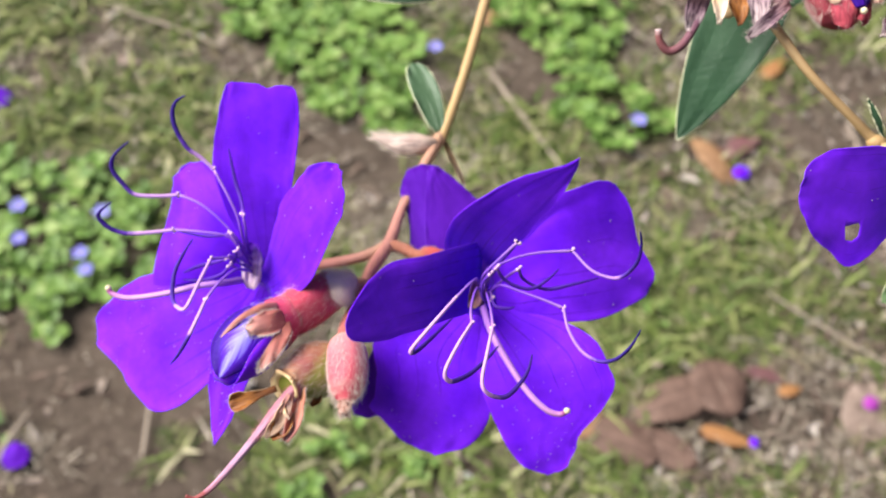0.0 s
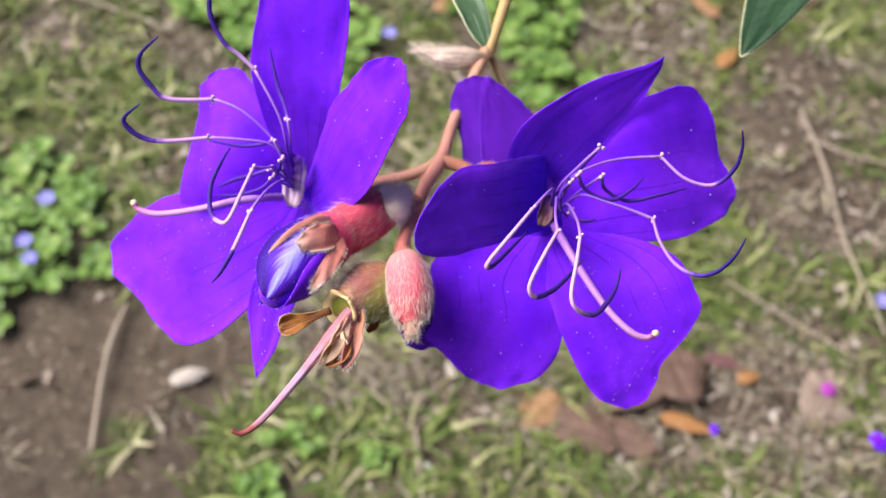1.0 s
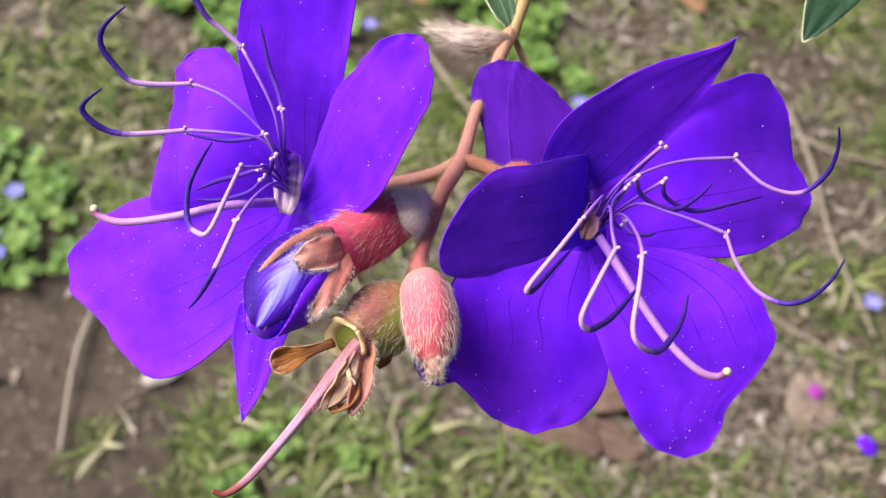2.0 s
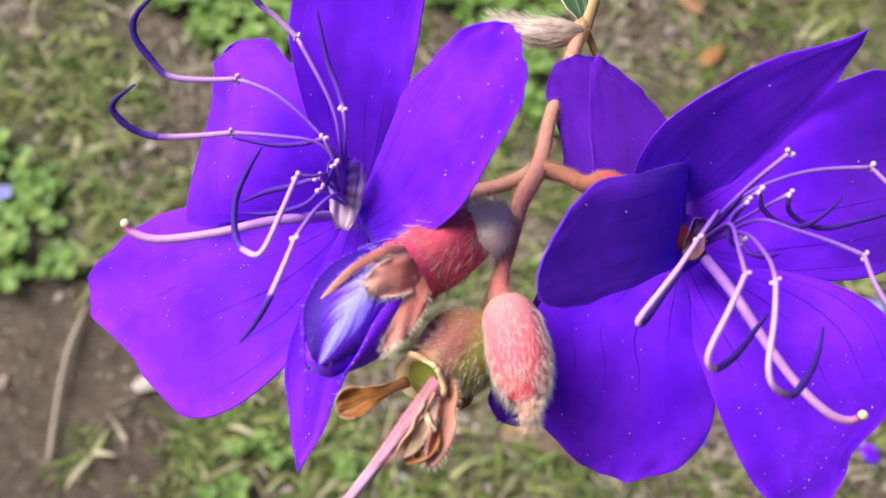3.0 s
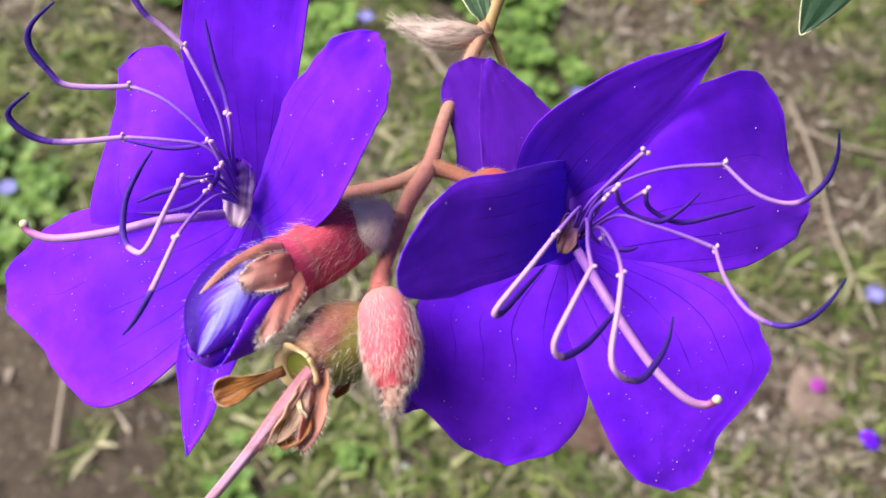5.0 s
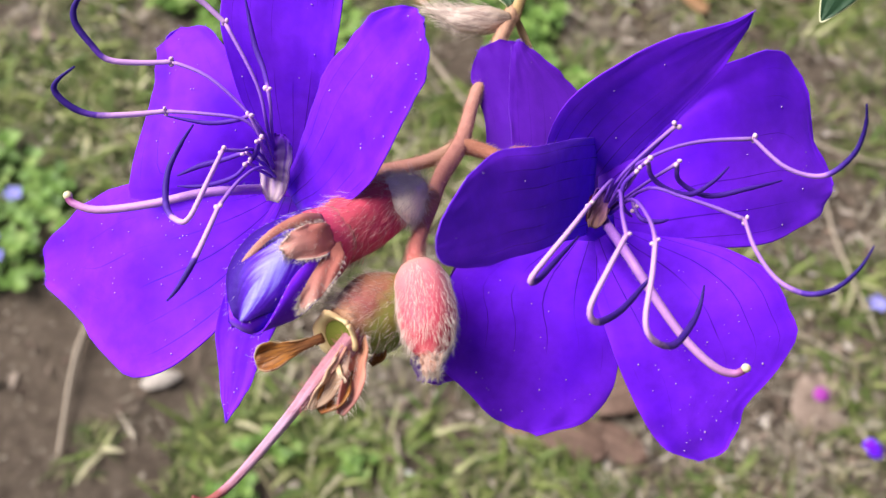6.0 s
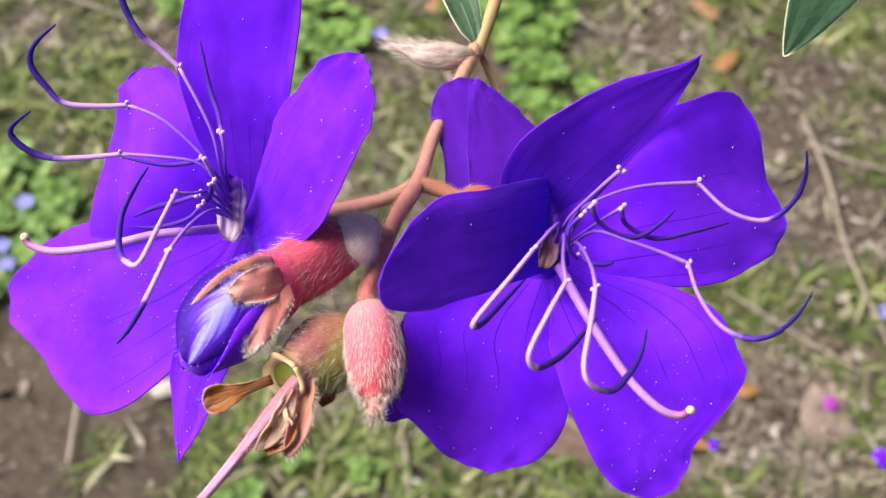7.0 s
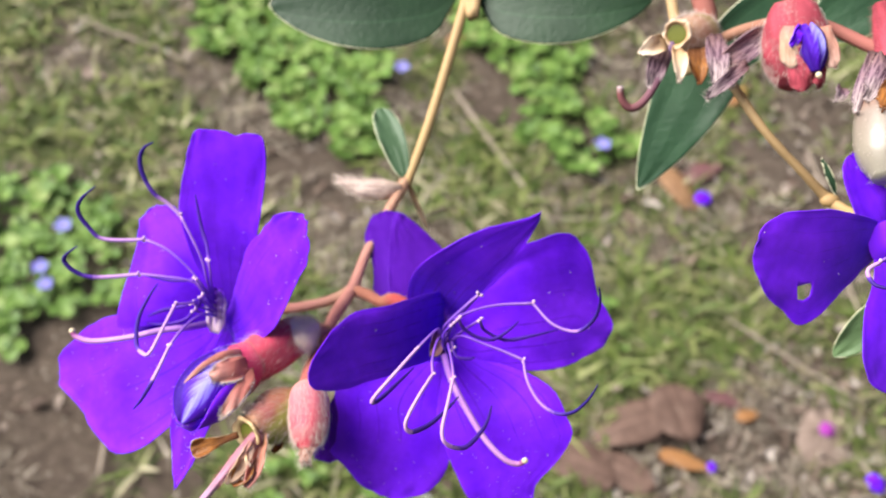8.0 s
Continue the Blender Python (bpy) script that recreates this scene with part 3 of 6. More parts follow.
def pollen(grid, face, count, parent, size=0.15):
    bm = bmesh.new()
    heaps = [(rng.uniform(0.3, 0.9), rng.uniform(0.2, 0.8)) for _ in range(4)]
    for k in range(int(count * 1.15)):
        hs, ht = heaps[k % 4] if k % 2 else (rng.uniform(0.15, 0.95), rng.random())
        at, across = hs + rng.gauss(0, 0.2), ht + rng.gauss(0, 0.2)
        if not (0.25 < at < 0.97 and 0.06 < across < 0.94):
            continue
        i = min(int(math.asin(at) * 2 / math.pi * (len(grid) - 1)), len(grid) - 2)
        j = min(int((math.asin(across * 2 - 1) / math.pi + 0.5) * (len(grid[0]) - 1)), len(grid[0]) - 2)
        f, g = rng.random(), rng.random()
        p = grid[i][j].lerp(grid[i][j + 1], f).lerp(grid[i + 1][j].lerp(grid[i + 1][j + 1], f), g) + face * 0.25
        r = size * rng.uniform(0.35, 1.15)
        bmesh.ops.create_icosphere(bm, subdivisions=1, radius=r, matrix=Matrix.Translation(p) @ Matrix.Diagonal((1, rng.uniform(0.6, 1.4), 0.6, 1)))
    part("pollen", bm, M_POLLEN, parent, "pale specks of pollen", kind="stuff")


def petal(parent, spec, seed, bow=0.0, cup=0.0, dip=5.0, ruffle=0.6, specks=30, material=None, hole=None, rows=30, notch=None, roll=0.0, fringe=220):
    base, tip, slope, left, right = spec
    bm, grid, face = blade(base, tip, slope, left, right, bow, cup, dip, ruffle, rows, 22, seed, hole, notch, roll)
    ob = part("petal", bm, material or M_PETAL, parent, solid=0.00025)
    if specks:
        pollen(grid, face, specks, ob)
    if fringe:
        roots = []
        mid = sum((g[len(g) // 2] for g in grid), Vector()) / len(grid)
        for _ in range(fringe):
            i, j = rng.randrange(5, len(grid) - 1), rng.choice((0, 21))
            f = rng.random()
            p, q = (grid[i][j], grid[i + 1][j]) if rng.random() < 0.75 else (grid[-1][rng.randrange(21)], grid[-2][10])
            p = p.lerp(q, f) if p is grid[i][j] else p
            roots.append((p, (p - mid).normalized(), face))
        part("hair", hairs(roots, 0.65, 0.3, 0.014), M_FRINGE, ob, "fine fringe of hairs on the petal rim", kind="stuff")
    return ob


def stamen(parent, filament, anther, dark=False, thick=0.335):
    """Filament, a knobbly joint and a long curved anther."""
    bm = bmesh.new()
    tube(bm, filament, (thick * 1.0, thick * 0.95, thick * 0.95, thick * 1.15), 16, 7)
    ob = part("stamen", bm, M_FILAMENT, parent)
    bm = bmesh.new()
    radii = (thick * 1.25, thick * 1.4, thick * 1.5, thick * 1.7, thick * 1.6, thick * 1.15, thick * 0.5)
    tube(bm, anther, tuple(r * (0.85 if dark in (1, 2) else 1.0) for r in radii), 44, 9, lambda a, s: 0.09 * math.sin(2 * a) + (0.02 + 0.07 * max(0.0, s - 0.4)) * math.sin(67 * s + 2 * a) + 0.05 * max(0.0, s - 0.4) * math.sin(41 * s - 3 * a))
    part("anther", bm, (M_ANTHER, M_ANTHER_DARK, M_ANTHER_LILAC, M_ANTHER_TIPPED)[int(dark)], ob, ("pink anther with a dark violet tip", "dark violet curved anther", "lilac anther with a dark violet tip", "pink anther with a long dark violet tip")[int(dark)])
    bm = bmesh.new()
    j = Vector(anther[0])
    d = (Vector(filament[-1]) - Vector(filament[-2])).normalized()
    q = d.orthogonal().normalized()
    for w in (-1, 1):
        ball(bm, j + q * w * thick * 1.9 + d * 0.15, thick * rng.uniform(0.95, 1.5), (rng.uniform(0.8, 1.25), rng.uniform(0.8, 1.25), 1.25))
    ball(bm, j - d * 0.3, thick * 1.15)
    part("joint_knob", bm, M_KNOB, ob, "pale knobs on the joint")
    return ob


def pistil(parent, pts, thick=0.62, knob=0.85):
    bm = bmesh.new()
    frames = tube(bm, pts, (thick * 1.25, thick * 1.15, thick, thick * 0.95, thick * 0.85), 26, 9)
    ob = part("style", bm, M_STYLE, parent, "long pink style")
    bm = bmesh.new()
    ball(bm, Vector(pts[-1]), knob, (1, 0.95, 0.9))
    part("stigma", bm, M_STIGMA, ob, "round pale yellow stigma")
    part("hair", hairs(around(frames, spread_spots(90, 0.02, 0.28)), 0.5, 0.4, 0.016), M_HAIR, ob, "sparse fine hairs", kind="stuff")


def throat(parent, foot, top, width, centre, out, material=None):
    """The streaked inner wall on which the stamens stand, the shut foot of the petals and the calyx tube behind."""
    l, r = scaled((1.0, 1.9, 2.3, 2.5, 2.6, 2.8, 2.9, 2.9, 2.8, 2.5, 2.0, 1.0), width / 5.6)
    bm, grid, face = blade(foot, top, 0.0, l, r, bow=-1.4, cup=2.4, ruffle=1.2, rows=24, cols=18, seed=width)
    part("throat", bm, material or M_THROAT, parent, "cream throat wall with violet streaks", solid=0.0003)
    c, d = Vector(centre), Vector(out).normalized()
    bm = bmesh.new()
    tube(bm, [c - d * 3.0, c - d * 2.0, c - d * 0.8, c], (2.2, 4.0, 5.2, 6.0), 10, 24)
    part("petal_foot", bm, M_PETAL, parent, "deep violet closed foot of the petals")
    bm = bmesh.new()
    tube(bm, [c - d * 11, c - d * 8, c - d * 5, c - d * 2.5], (1.4, 3.6, 4.0, 2.4), 12, 14)
    part("calyx_tube", bm, M_CALYX, parent, "reddish calyx tube behind the petals")


# ---- the lawn ----
def lawn_height(x, y):
    v = noise.noise(Vector((x * 1.7, y * 1.7, 0.3))) * 0.020 + noise.noise(Vector((x * 6, y * 6, 2.0))) * 0.008 + noise.noise(Vector((x * 21, y * 21, 5.0))) * 0.004
    return v - 0.004


def ground_sheet():
    bm = bmesh.new()

    def steps(lo, hi, fine_lo, fine_hi, fine):
        xs = list(np.arange(fine_lo, fine_hi + 1e-6, fine))
        d, x = fine * 2, fine_hi
        while x < hi:
            x = min(x + d, hi)
            xs.append(x)
            d *= 1.5
        d, x = fine * 2, fine_lo
        while x > lo:
            x = max(x - d, lo)
            xs.insert(0, x)
            d *= 1.5
        return xs
    xs, ys = steps(-80, 80, -1.4, 1.4, 0.016), steps(-60, 120, 0.2, 2.4, 0.016)
    grid = [[Vector((x, y, lawn_height(x, y))) for x in xs] for y in ys]
    sheet(bm, grid, lambda i, j: (xs[j], ys[i]))
    ob = part("ground", bm, M_SOIL, None, in_plant=False)
    return tagged(ob, "brown bare soil under patchy lawn and litter", "ground", kind="structure")


ground_sheet()


def in_poly(x, y, poly):
    inside = False
    n = len(poly)
    for i in range(n):
        x0, y0 = poly[i]
        x1, y1 = poly[(i + 1) % n]
        if (y0 > y) != (y1 > y) and x < (x1 - x0) * (y - y0) / (y1 - y0) + x0:
            inside = not inside
    return inside


CLOVER = [
    [(-0.95, 1.31), (-0.72, 1.29), (-0.655, 1.315), (-0.578, 1.274), (-0.477, 1.151), (-0.45, 1.059), (-0.548, 1.037), (-0.57, 1.0), (-0.612, 0.983), (-0.611, 0.93), (-0.659, 0.946), (-0.715, 1.0), (-0.95, 0.97)],
    [(-0.428, 1.669), (-0.40, 1.85), (-0.10, 1.85), (-0.042, 1.547), (-0.05, 1.385), (-0.085, 1.368), (-0.148, 1.412), (-0.231, 1.419), (-0.268, 1.504), (-0.336, 1.555), (-0.383, 1.607)],
    [(0.09, 1.85), (0.38, 1.85), (0.346, 1.592), (0.302, 1.504), (0.417, 1.358), (0.387, 1.323), (0.269, 1.345), (0.201, 1.405), (0.212, 1.504), (0.126, 1.607)],
]
SMALL_CLOVER = [(-0.15, 0.74, 0.035), (-0.20, 0.66, 0.03), (0.30, 1.02, 0.05), (-0.04, 0.71, 0.02), (-0.70, 0.78, 0.03)]


def bare(x, y):
    """How bare the soil is, from 0 to 1."""
    v = noise.noise(Vector((x * 3.3 + 4, y * 3.3, 1.0))) * 0.55 + 0.33 + noise.noise(Vector((x * 9, y * 9, 3.0))) * 0.5
    v += 0.80 * math.exp(-((x + 0.50) / 0.30) ** 2 - ((y - 0.83) / 0.18) ** 2)
    v += 0.55 * math.exp(-((x - 0.40) / 0.25) ** 2 - ((y - 0.78) / 0.10) ** 2)
    v += 0.50 * math.exp(-((x + 0.42) / 0.30) ** 2 - ((y - 0.68) / 0.10) ** 2)
    v += 0.45 * math.exp(-((x - 0.62) / 0.14) ** 2 - ((y - 1.36) / 0.16) ** 2)
    v += 0.35 * math.exp(-((x + 0.12) / 0.10) ** 2 - ((y - 1.33) / 0.08) ** 2)
    v -= 0.5 * math.exp(-((x + 0.62) / 0.2) ** 2 - ((y - 1.42) / 0.10) ** 2)
    v -= 0.5 * math.exp(-((x - 0.48) / 0.16) ** 2 - ((y - 1.04) / 0.10) ** 2)
    return min(max(v, 0.0), 1.0)


# tufted greener spots and spots of litter in the lawn: x, y, reach, weight
TUFTS = [(-0.80, 1.66, 0.10, 0.9), (-0.66, 1.44, 0.09, 1.0), (-0.53, 1.42, 0.09, 1.0), (-0.74, 1.38, 0.06, 0.7), (-0.51, 1.69, 0.06, 0.6), (0.12, 1.35, 0.08, 0.8),
        (0.08, 1.63, 0.04, 0.6), (0.71, 1.49, 0.06, 0.7), (0.83, 1.64, 0.07, 0.6), (0.56, 1.44, 0.03, 0.7), (0.53, 1.18, 0.05, 1.0), (0.39, 1.08, 0.07, 0.8),
        (0.42, 0.98, 0.08, 1.1), (0.51, 0.98, 0.08, 1.1), (0.28, 0.96, 0.06, 1.0), (0.29, 0.88, 0.04, 0.8), (0.60, 1.06, 0.06, 0.7), (-0.22, 0.74, 0.07, 0.9),
        (-0.11, 0.74, 0.07, 1.1), (0.22, 0.70, 0.07, 0.8), (-0.41, 0.74, 0.04, 1.9), (-0.29, 0.69, 0.05, 0.9), (-0.52, 0.75, 0.05, 1.5), (0.17, 1.25, 0.05, 0.6)]
LITTER = [(-0.66, 1.60, 0.07, 0.7), (-0.42, 1.61, 0.06, 0.8), (-0.23, 1.40, 0.09, 0.8), (-0.14, 1.21, 0.07, 0.7), (0.47, 1.13, 0.07, 0.5), (0.69, 1.17, 0.08, 0.7),
        (0.49, 1.61, 0.09, 0.6), (0.55, 1.32, 0.06, 0.5), (0.59, 0.90, 0.09, 0.7), (0.52, 0.80, 0.09, 0.6), (-0.53, 0.85, 0.12, 0.6), (-0.39, 0.81, 0.10, 0.6),
        (-0.02, 0.81, 0.09, 0.4), (-0.61, 0.74, 0.06, 0.4)]


def clump(x, y):
    """Where the grass stands in tufts (above 0) and where litter lies between them (below 0)."""
    v = noise.noise(Vector((x * 8.5, y * 8.5, 6.0))) * 0.28 + noise.noise(Vector((x * 19, y * 19, 4.0))) * 0.45 + noise.noise(Vector((x * 40, y * 40, 9.0))) * 0.42
    for cx, cy, reach, weight in TUFTS:
        v += 0.60 * weight * math.exp(-((x - cx) ** 2 + (y - cy) ** 2) / reach ** 2)
    for cx, cy, reach, weight in LITTER:
        v -= 0.60 * weight * math.exp(-((x - cx) ** 2 + (y - cy) ** 2) / reach ** 2)
    return v


def strip(verts, faces, p, head, lean, length, width, curl, steps=3, twist=0.0):
    """One grass blade or straw as a bent, tapering strip with a crease."""
    k = len(verts)
    sx, sy = -math.sin(head + twist), math.cos(head + twist)
    for i in range(steps + 1):
        s = i / steps
        ang = lean - curl * s
        r, z = length * s * math.cos(ang), length * s * math.sin(ang)
        w = width * (0.75 + 0.5 * s - 1.15 * s * s) * 0.5
        cx, cy, cz = p[0] + math.cos(head) * r, p[1] + math.sin(head) * r, max(p[2] + z, p[2] + 0.001)
        verts.append((cx + sx * w, cy + sy * w, cz))
        verts.append((cx, cy, cz - w * 0.35))
        verts.append((cx - sx * w, cy - sy * w, cz))
        if i:
            a = k + (i - 1) * 3
            faces.append((a, a + 1, a + 4, a + 3))
            faces.append((a + 1, a + 2, a + 5, a + 4))


def stuff(name, verts, faces, material, label, category):
    me = bpy.data.meshes.new(name)
    me.from_pydata(verts, [], faces)
    me.polygons.foreach_set("use_smooth", [True] * len(faces))
    me.materials.append(material)
    return tagged(new(name, me), label, category, kind="stuff")


def clover_at(x, y):
    return any(in_poly(x, y, c) for c in CLOVER)


def scatter_grass():
    r = random.Random(11)
    v, f = [], []
    made = 0
    while made < 120000:
        x, y = r.uniform(-1.3, 1.3), r.uniform(0.4, 2.2)
        green = 0.22 + 1.9 * clump(x, y) - 2.6 * max(0.0, bare(x, y) - 0.42)
        if r.random() > green or (clover_at(x, y) and r.random() < 0.75):
            continue
        tuft = r.randint(3, 7)
        for _ in range(tuft):
            px, py = x + r.gauss(0, 0.008), y + r.gauss(0, 0.008)
            strip(v, f, (px, py, lawn_height(px, py) - 0.002), r.uniform(0, 6.28), r.uniform(0.15, 1.2), r.uniform(0.015, 0.045), r.uniform(0.0024, 0.0058), r.uniform(0.2, 1.4), 2, r.uniform(-0.5, 0.5))
            made += 1
    stuff("grass", v, f, M_GRASS, "patchy short olive-green lawn grass", "grass")
    v, f = [], []
    for _ in range(9000):
        x, y = r.uniform(-1.4, 1.4), r.uniform(0.3, 2.4)
        if r.random() > 0.22 + 2.0 * clump(x, y) - 2.4 * max(0.0, bare(x, y) - 0.42) or clover_at(x, y):
            continue
        for _ in range(r.randint(5, 10)):
            strip(v, f, (x + r.gauss(0, 0.004), y + r.gauss(0, 0.004), lawn_height(x, y) - 0.002), r.uniform(0, 6.28), r.uniform(0.15, 1.0), r.uniform(0.03, 0.085), r.uniform(0.005, 0.012), r.uniform(0.2, 1.2), 4)
    stuff("broad_grass", v, f, M_GRASS_BROAD, "tufts of broad yellow-green grass blades", "grass")
    v, f = [], []
    for _ in range(125000):
        x, y = r.uniform(-1.3, 1.3), r.uniform(0.4, 2.2)
        drift = noise.noise(Vector((x * 7.5, y * 7.5, 8.0))) * 0.9 - clump(x, y) * 0.8
        if r.random() > 0.35 + drift - 2.3 * max(0.0, bare(x, y) - 0.5) or (clover_at(x, y) and r.random() < 0.85):
            continue
        strip(v, f, (x, y, lawn_height(x, y) + r.uniform(0.0, 0.012)), r.uniform(0, 6.28), r.uniform(-0.12, 0.22), r.uniform(0.008, 0.030) * r.choice((1, 1, 1, 1, 2.4)), r.uniform(0.0012, 0.0046), r.uniform(-0.15, 0.25), 2)
    stuff("straw_litter", v, f, M_STRAW, "dry grey-brown grass stalks lying flat", "dry grass")
    v, f = [], []
    for _ in range(16000):
        x, y = r.uniform(-1.3, 1.3), r.uniform(0.4, 2.2)
        tangle = noise.noise(Vector((x * 12, y * 12, 15.0)))
        if r.random() > 0.12 + 0.8 * tangle - 1.6 * max(0.0, bare(x, y) - 0.5) or clover_at(x, y):
            continue
        strip(v, f, (x, y, lawn_height(x, y) + r.uniform(0.004, 0.018)), r.uniform(0, 6.28), r.uniform(-0.15, 0.5), r.uniform(0.022, 0.065), r.uniform(0.0022, 0.0060), r.uniform(-0.2, 0.9), 3, r.uniform(-0.5, 0.5))
    stuff("bleached_blades", v, f, M_BLEACHED, "bleached dry grass blades tangled in the lawn", "dry grass")
    v, f = [], []
    for _ in range(14000):
        x, y = r.uniform(-1.3, 1.3), r.uniform(0.4, 2.2)
        if r.random() > 0.22 - clump(x, y) * 0.7 + 0.5 * math.exp(-((x - 0.62) / 0.3) ** 2) - 0.9 * max(0.0, bare(x, y) - 0.6) or clover_at(x, y):
            continue
        strip(v, f, (x, y, lawn_height(x, y) + r.uniform(0.0, 0.008)), r.uniform(0, 6.28), r.uniform(-0.2, 0.5), r.uniform(0.010, 0.036), r.uniform(0.007, 0.020), r.uniform(-0.6, 0.8), 2, r.uniform(-0.6, 0.6))
    stuff("leaf_flakes", v, f, M_FLAKE, "brown flakes of broken dry leaves", "leaf litter")
    v, f = [], []
    for _ in range(22000):
        x, y = r.uniform(-1.3, 1.3), r.uniform(0.3, 2.3)
        z = lawn_height(x, y)
        s = r.uniform(0.0015, 0.006)
        k = len(v)
        for a in range(4):
            t = a * 1.571 + r.uniform(-0.4, 0.4)
            v.append((x + math.cos(t) * s, y + math.sin(t) * s, z - 0.001))
        v.append((x + r.uniform(-0.3, 0.3) * s, y, z + s * r.uniform(0.5, 1.0)))
        f += [(k + a, k + (a + 1) % 4, k + 4) for a in range(4)]
    stuff("soil_crumbs", v, f, M_CRUMB, "loose crumbs of soil and leaf mould", "soil")

    v, f = [], []
    for _ in range(9000):
        rad, a = 1.3 + 4.5 * r.random() ** 1.3, r.uniform(0, 6.28)
        x, y = rad * math.cos(a), 1.3 + rad * math.sin(a)
        if (abs(x) < 1.2 and 0.4 < y < 2.1) or r.random() > 0.5 + 1.5 * clump(x * 0.5, y * 0.5):
            continue
        for _ in range(r.randint(5, 9)):
            strip(v, f, (x + r.gauss(0, 0.02), y + r.gauss(0, 0.02), lawn_height(x, y) - 0.004), r.uniform(0, 6.28), r.uniform(0.2, 1.1), r.uniform(0.04, 0.10), r.uniform(0.006, 0.012), r.uniform(0.2, 1.2), 2)
    stuff("outer_grass", v, f, M_GRASS, "rougher lawn grass round the patchy part", "grass")


scatter_grass()


def clover_leaf(v, f, x, y, z, size, head, tilt, r):
    """Two or three rounded leaflets on a thin stalk."""
    n_leaf = r.choice((2, 3, 3))
    for k in range(n_leaf):
        h = head + k * 6.283 / n_leaf + r.uniform(-0.25, 0.25)
        ca, sa = math.cos(h), math.sin(h)
        up = tilt + r.uniform(-0.1, 0.25)
        c = len(v)
        v.append((x, y, z))
        ring = ((0.18, -0.34), (0.50, -0.54), (0.86, -0.42), (1.02, 0.0), (0.86, 0.42), (0.50, 0.54), (0.18, 0.34))
        for a, b in ring:
            lx, ly, lz = a * size, b * size * 1.05, (abs(b) * 0.35 + a * up) * size
            v.append((x + lx * ca - ly * sa, y + lx * sa + ly * ca, z + lz))
        v.append((x + 0.6 * size * ca, y + 0.6 * size * sa, z + 0.6 * up * size))
        m = c + 8
        n = len(ring)
        f += [(c, c + 1, m), (m, c + n, c)] + [(c + 1 + i, c + 2 + i, m) for i in range(n - 1)]


def scatter_clover():
    r = random.Random(5)
    for poly in CLOVER:
        v, f = [], []
        xs, ys = [p[0] for p in poly], [p[1] for p in poly]
        count = int((max(xs) - min(xs)) * (max(ys) - min(ys)) * 3400)
        for _ in range(count):
            x, y = r.uniform(min(xs) - 0.03, max(xs) + 0.03), r.uniform(min(ys) - 0.03, max(ys) + 0.03)
            jx, jy = x + noise.noise(Vector((x * 14, y * 14, 1))) * 0.05, y + noise.noise(Vector((x * 14, y * 14, 7))) * 0.05
            if not in_poly(jx, jy, poly) or noise.noise(Vector((x * 13, y * 13, 4))) > 0.30:
                continue
            z = lawn_height(x, y) + r.uniform(0.008, 0.034)
            s = r.uniform(0.013, 0.026)
            clover_leaf(v, f, x, y, z, s, r.uniform(0, 6.28), r.uniform(-0.25, 0.25), r)
            strip(v, f, (x, y, lawn_height(x, y)), r.uniform(0, 6.28), 1.45, z - lawn_height(x, y), 0.0016, 0.1, 2)
        stuff("ground_cover_patch", v, f, M_CLOVER, "dense mat of round pale green leaves in the lawn", "ground cover")
    for cx, cy, rad in SMALL_CLOVER:
        v, f = [], []
        for _ in range(int(rad * 650)):
            x, y = cx + r.gauss(0, rad * 0.55), cy + r.gauss(0, rad * 0.55)
            z = lawn_height(x, y) + r.uniform(0.006, 0.026)
            clover_leaf(v, f, x, y, z, r.uniform(0.008, 0.016), r.uniform(0, 6.28), r.uniform(-0.25, 0.25), r)
            strip(v, f, (x, y, lawn_height(x, y)), r.uniform(0, 6.28), 1.45, z - lawn_height(x, y), 0.0016, 0.1, 2)
        stuff("ground_cover_patch", v, f, M_CLOVER, "small loose clump of round green leaves", "ground cover")


scatter_clover()


def dead_leaf(x, y, length, width, head, material, label, curl=0.25, lift=0.006, name="dead_leaf", category="fallen leaf", lobe=LANCE):
    """A dry leaf on the lawn, curled and dented, with a stalk."""
    k = width * 1000 / 2 / 6.0
    l, r = scaled(lobe, k)
    bm, grid, face = blade((0, 0, 0), (length * 1000, 0, 0), 0.0, l, r, bow=length * 1000 * curl * 0.3, cup=-width * 1000 * curl * 0.5, ruffle=width * 70, rows=16, cols=10, seed=x * 9 + y * 5)
    tilt = Matrix.Translation((x, y, lawn_height(x, y) + lift)) @ Euler((rng.uniform(-0.15, 0.15), rng.uniform(-0.12, 0.12), head)).to_matrix().to_4x4() @ Matrix.Diagonal((0.001, 0.001, 0.001, 1)) @ Matrix.Translation((-length * 500, 0, 0))
    bm.transform(tilt)
    top = thing(name, (x, y, lawn_height(x, y)), label, category, in_plant=False)
    part("leaf_blade", bm, material, top, in_plant=False, solid=0.0006)
    bm = bmesh.new()
    tube(bm, [(-length * 180, 0, 0), (0, 0, 0.3), (length * 600, 0, length * 1000 * curl * 0.28)], (0.8, 0.9, 0.3), 8, 6)
    bm.transform(tilt)
    part("leaf_stalk", bm, M_TWIG, top, in_plant=False)


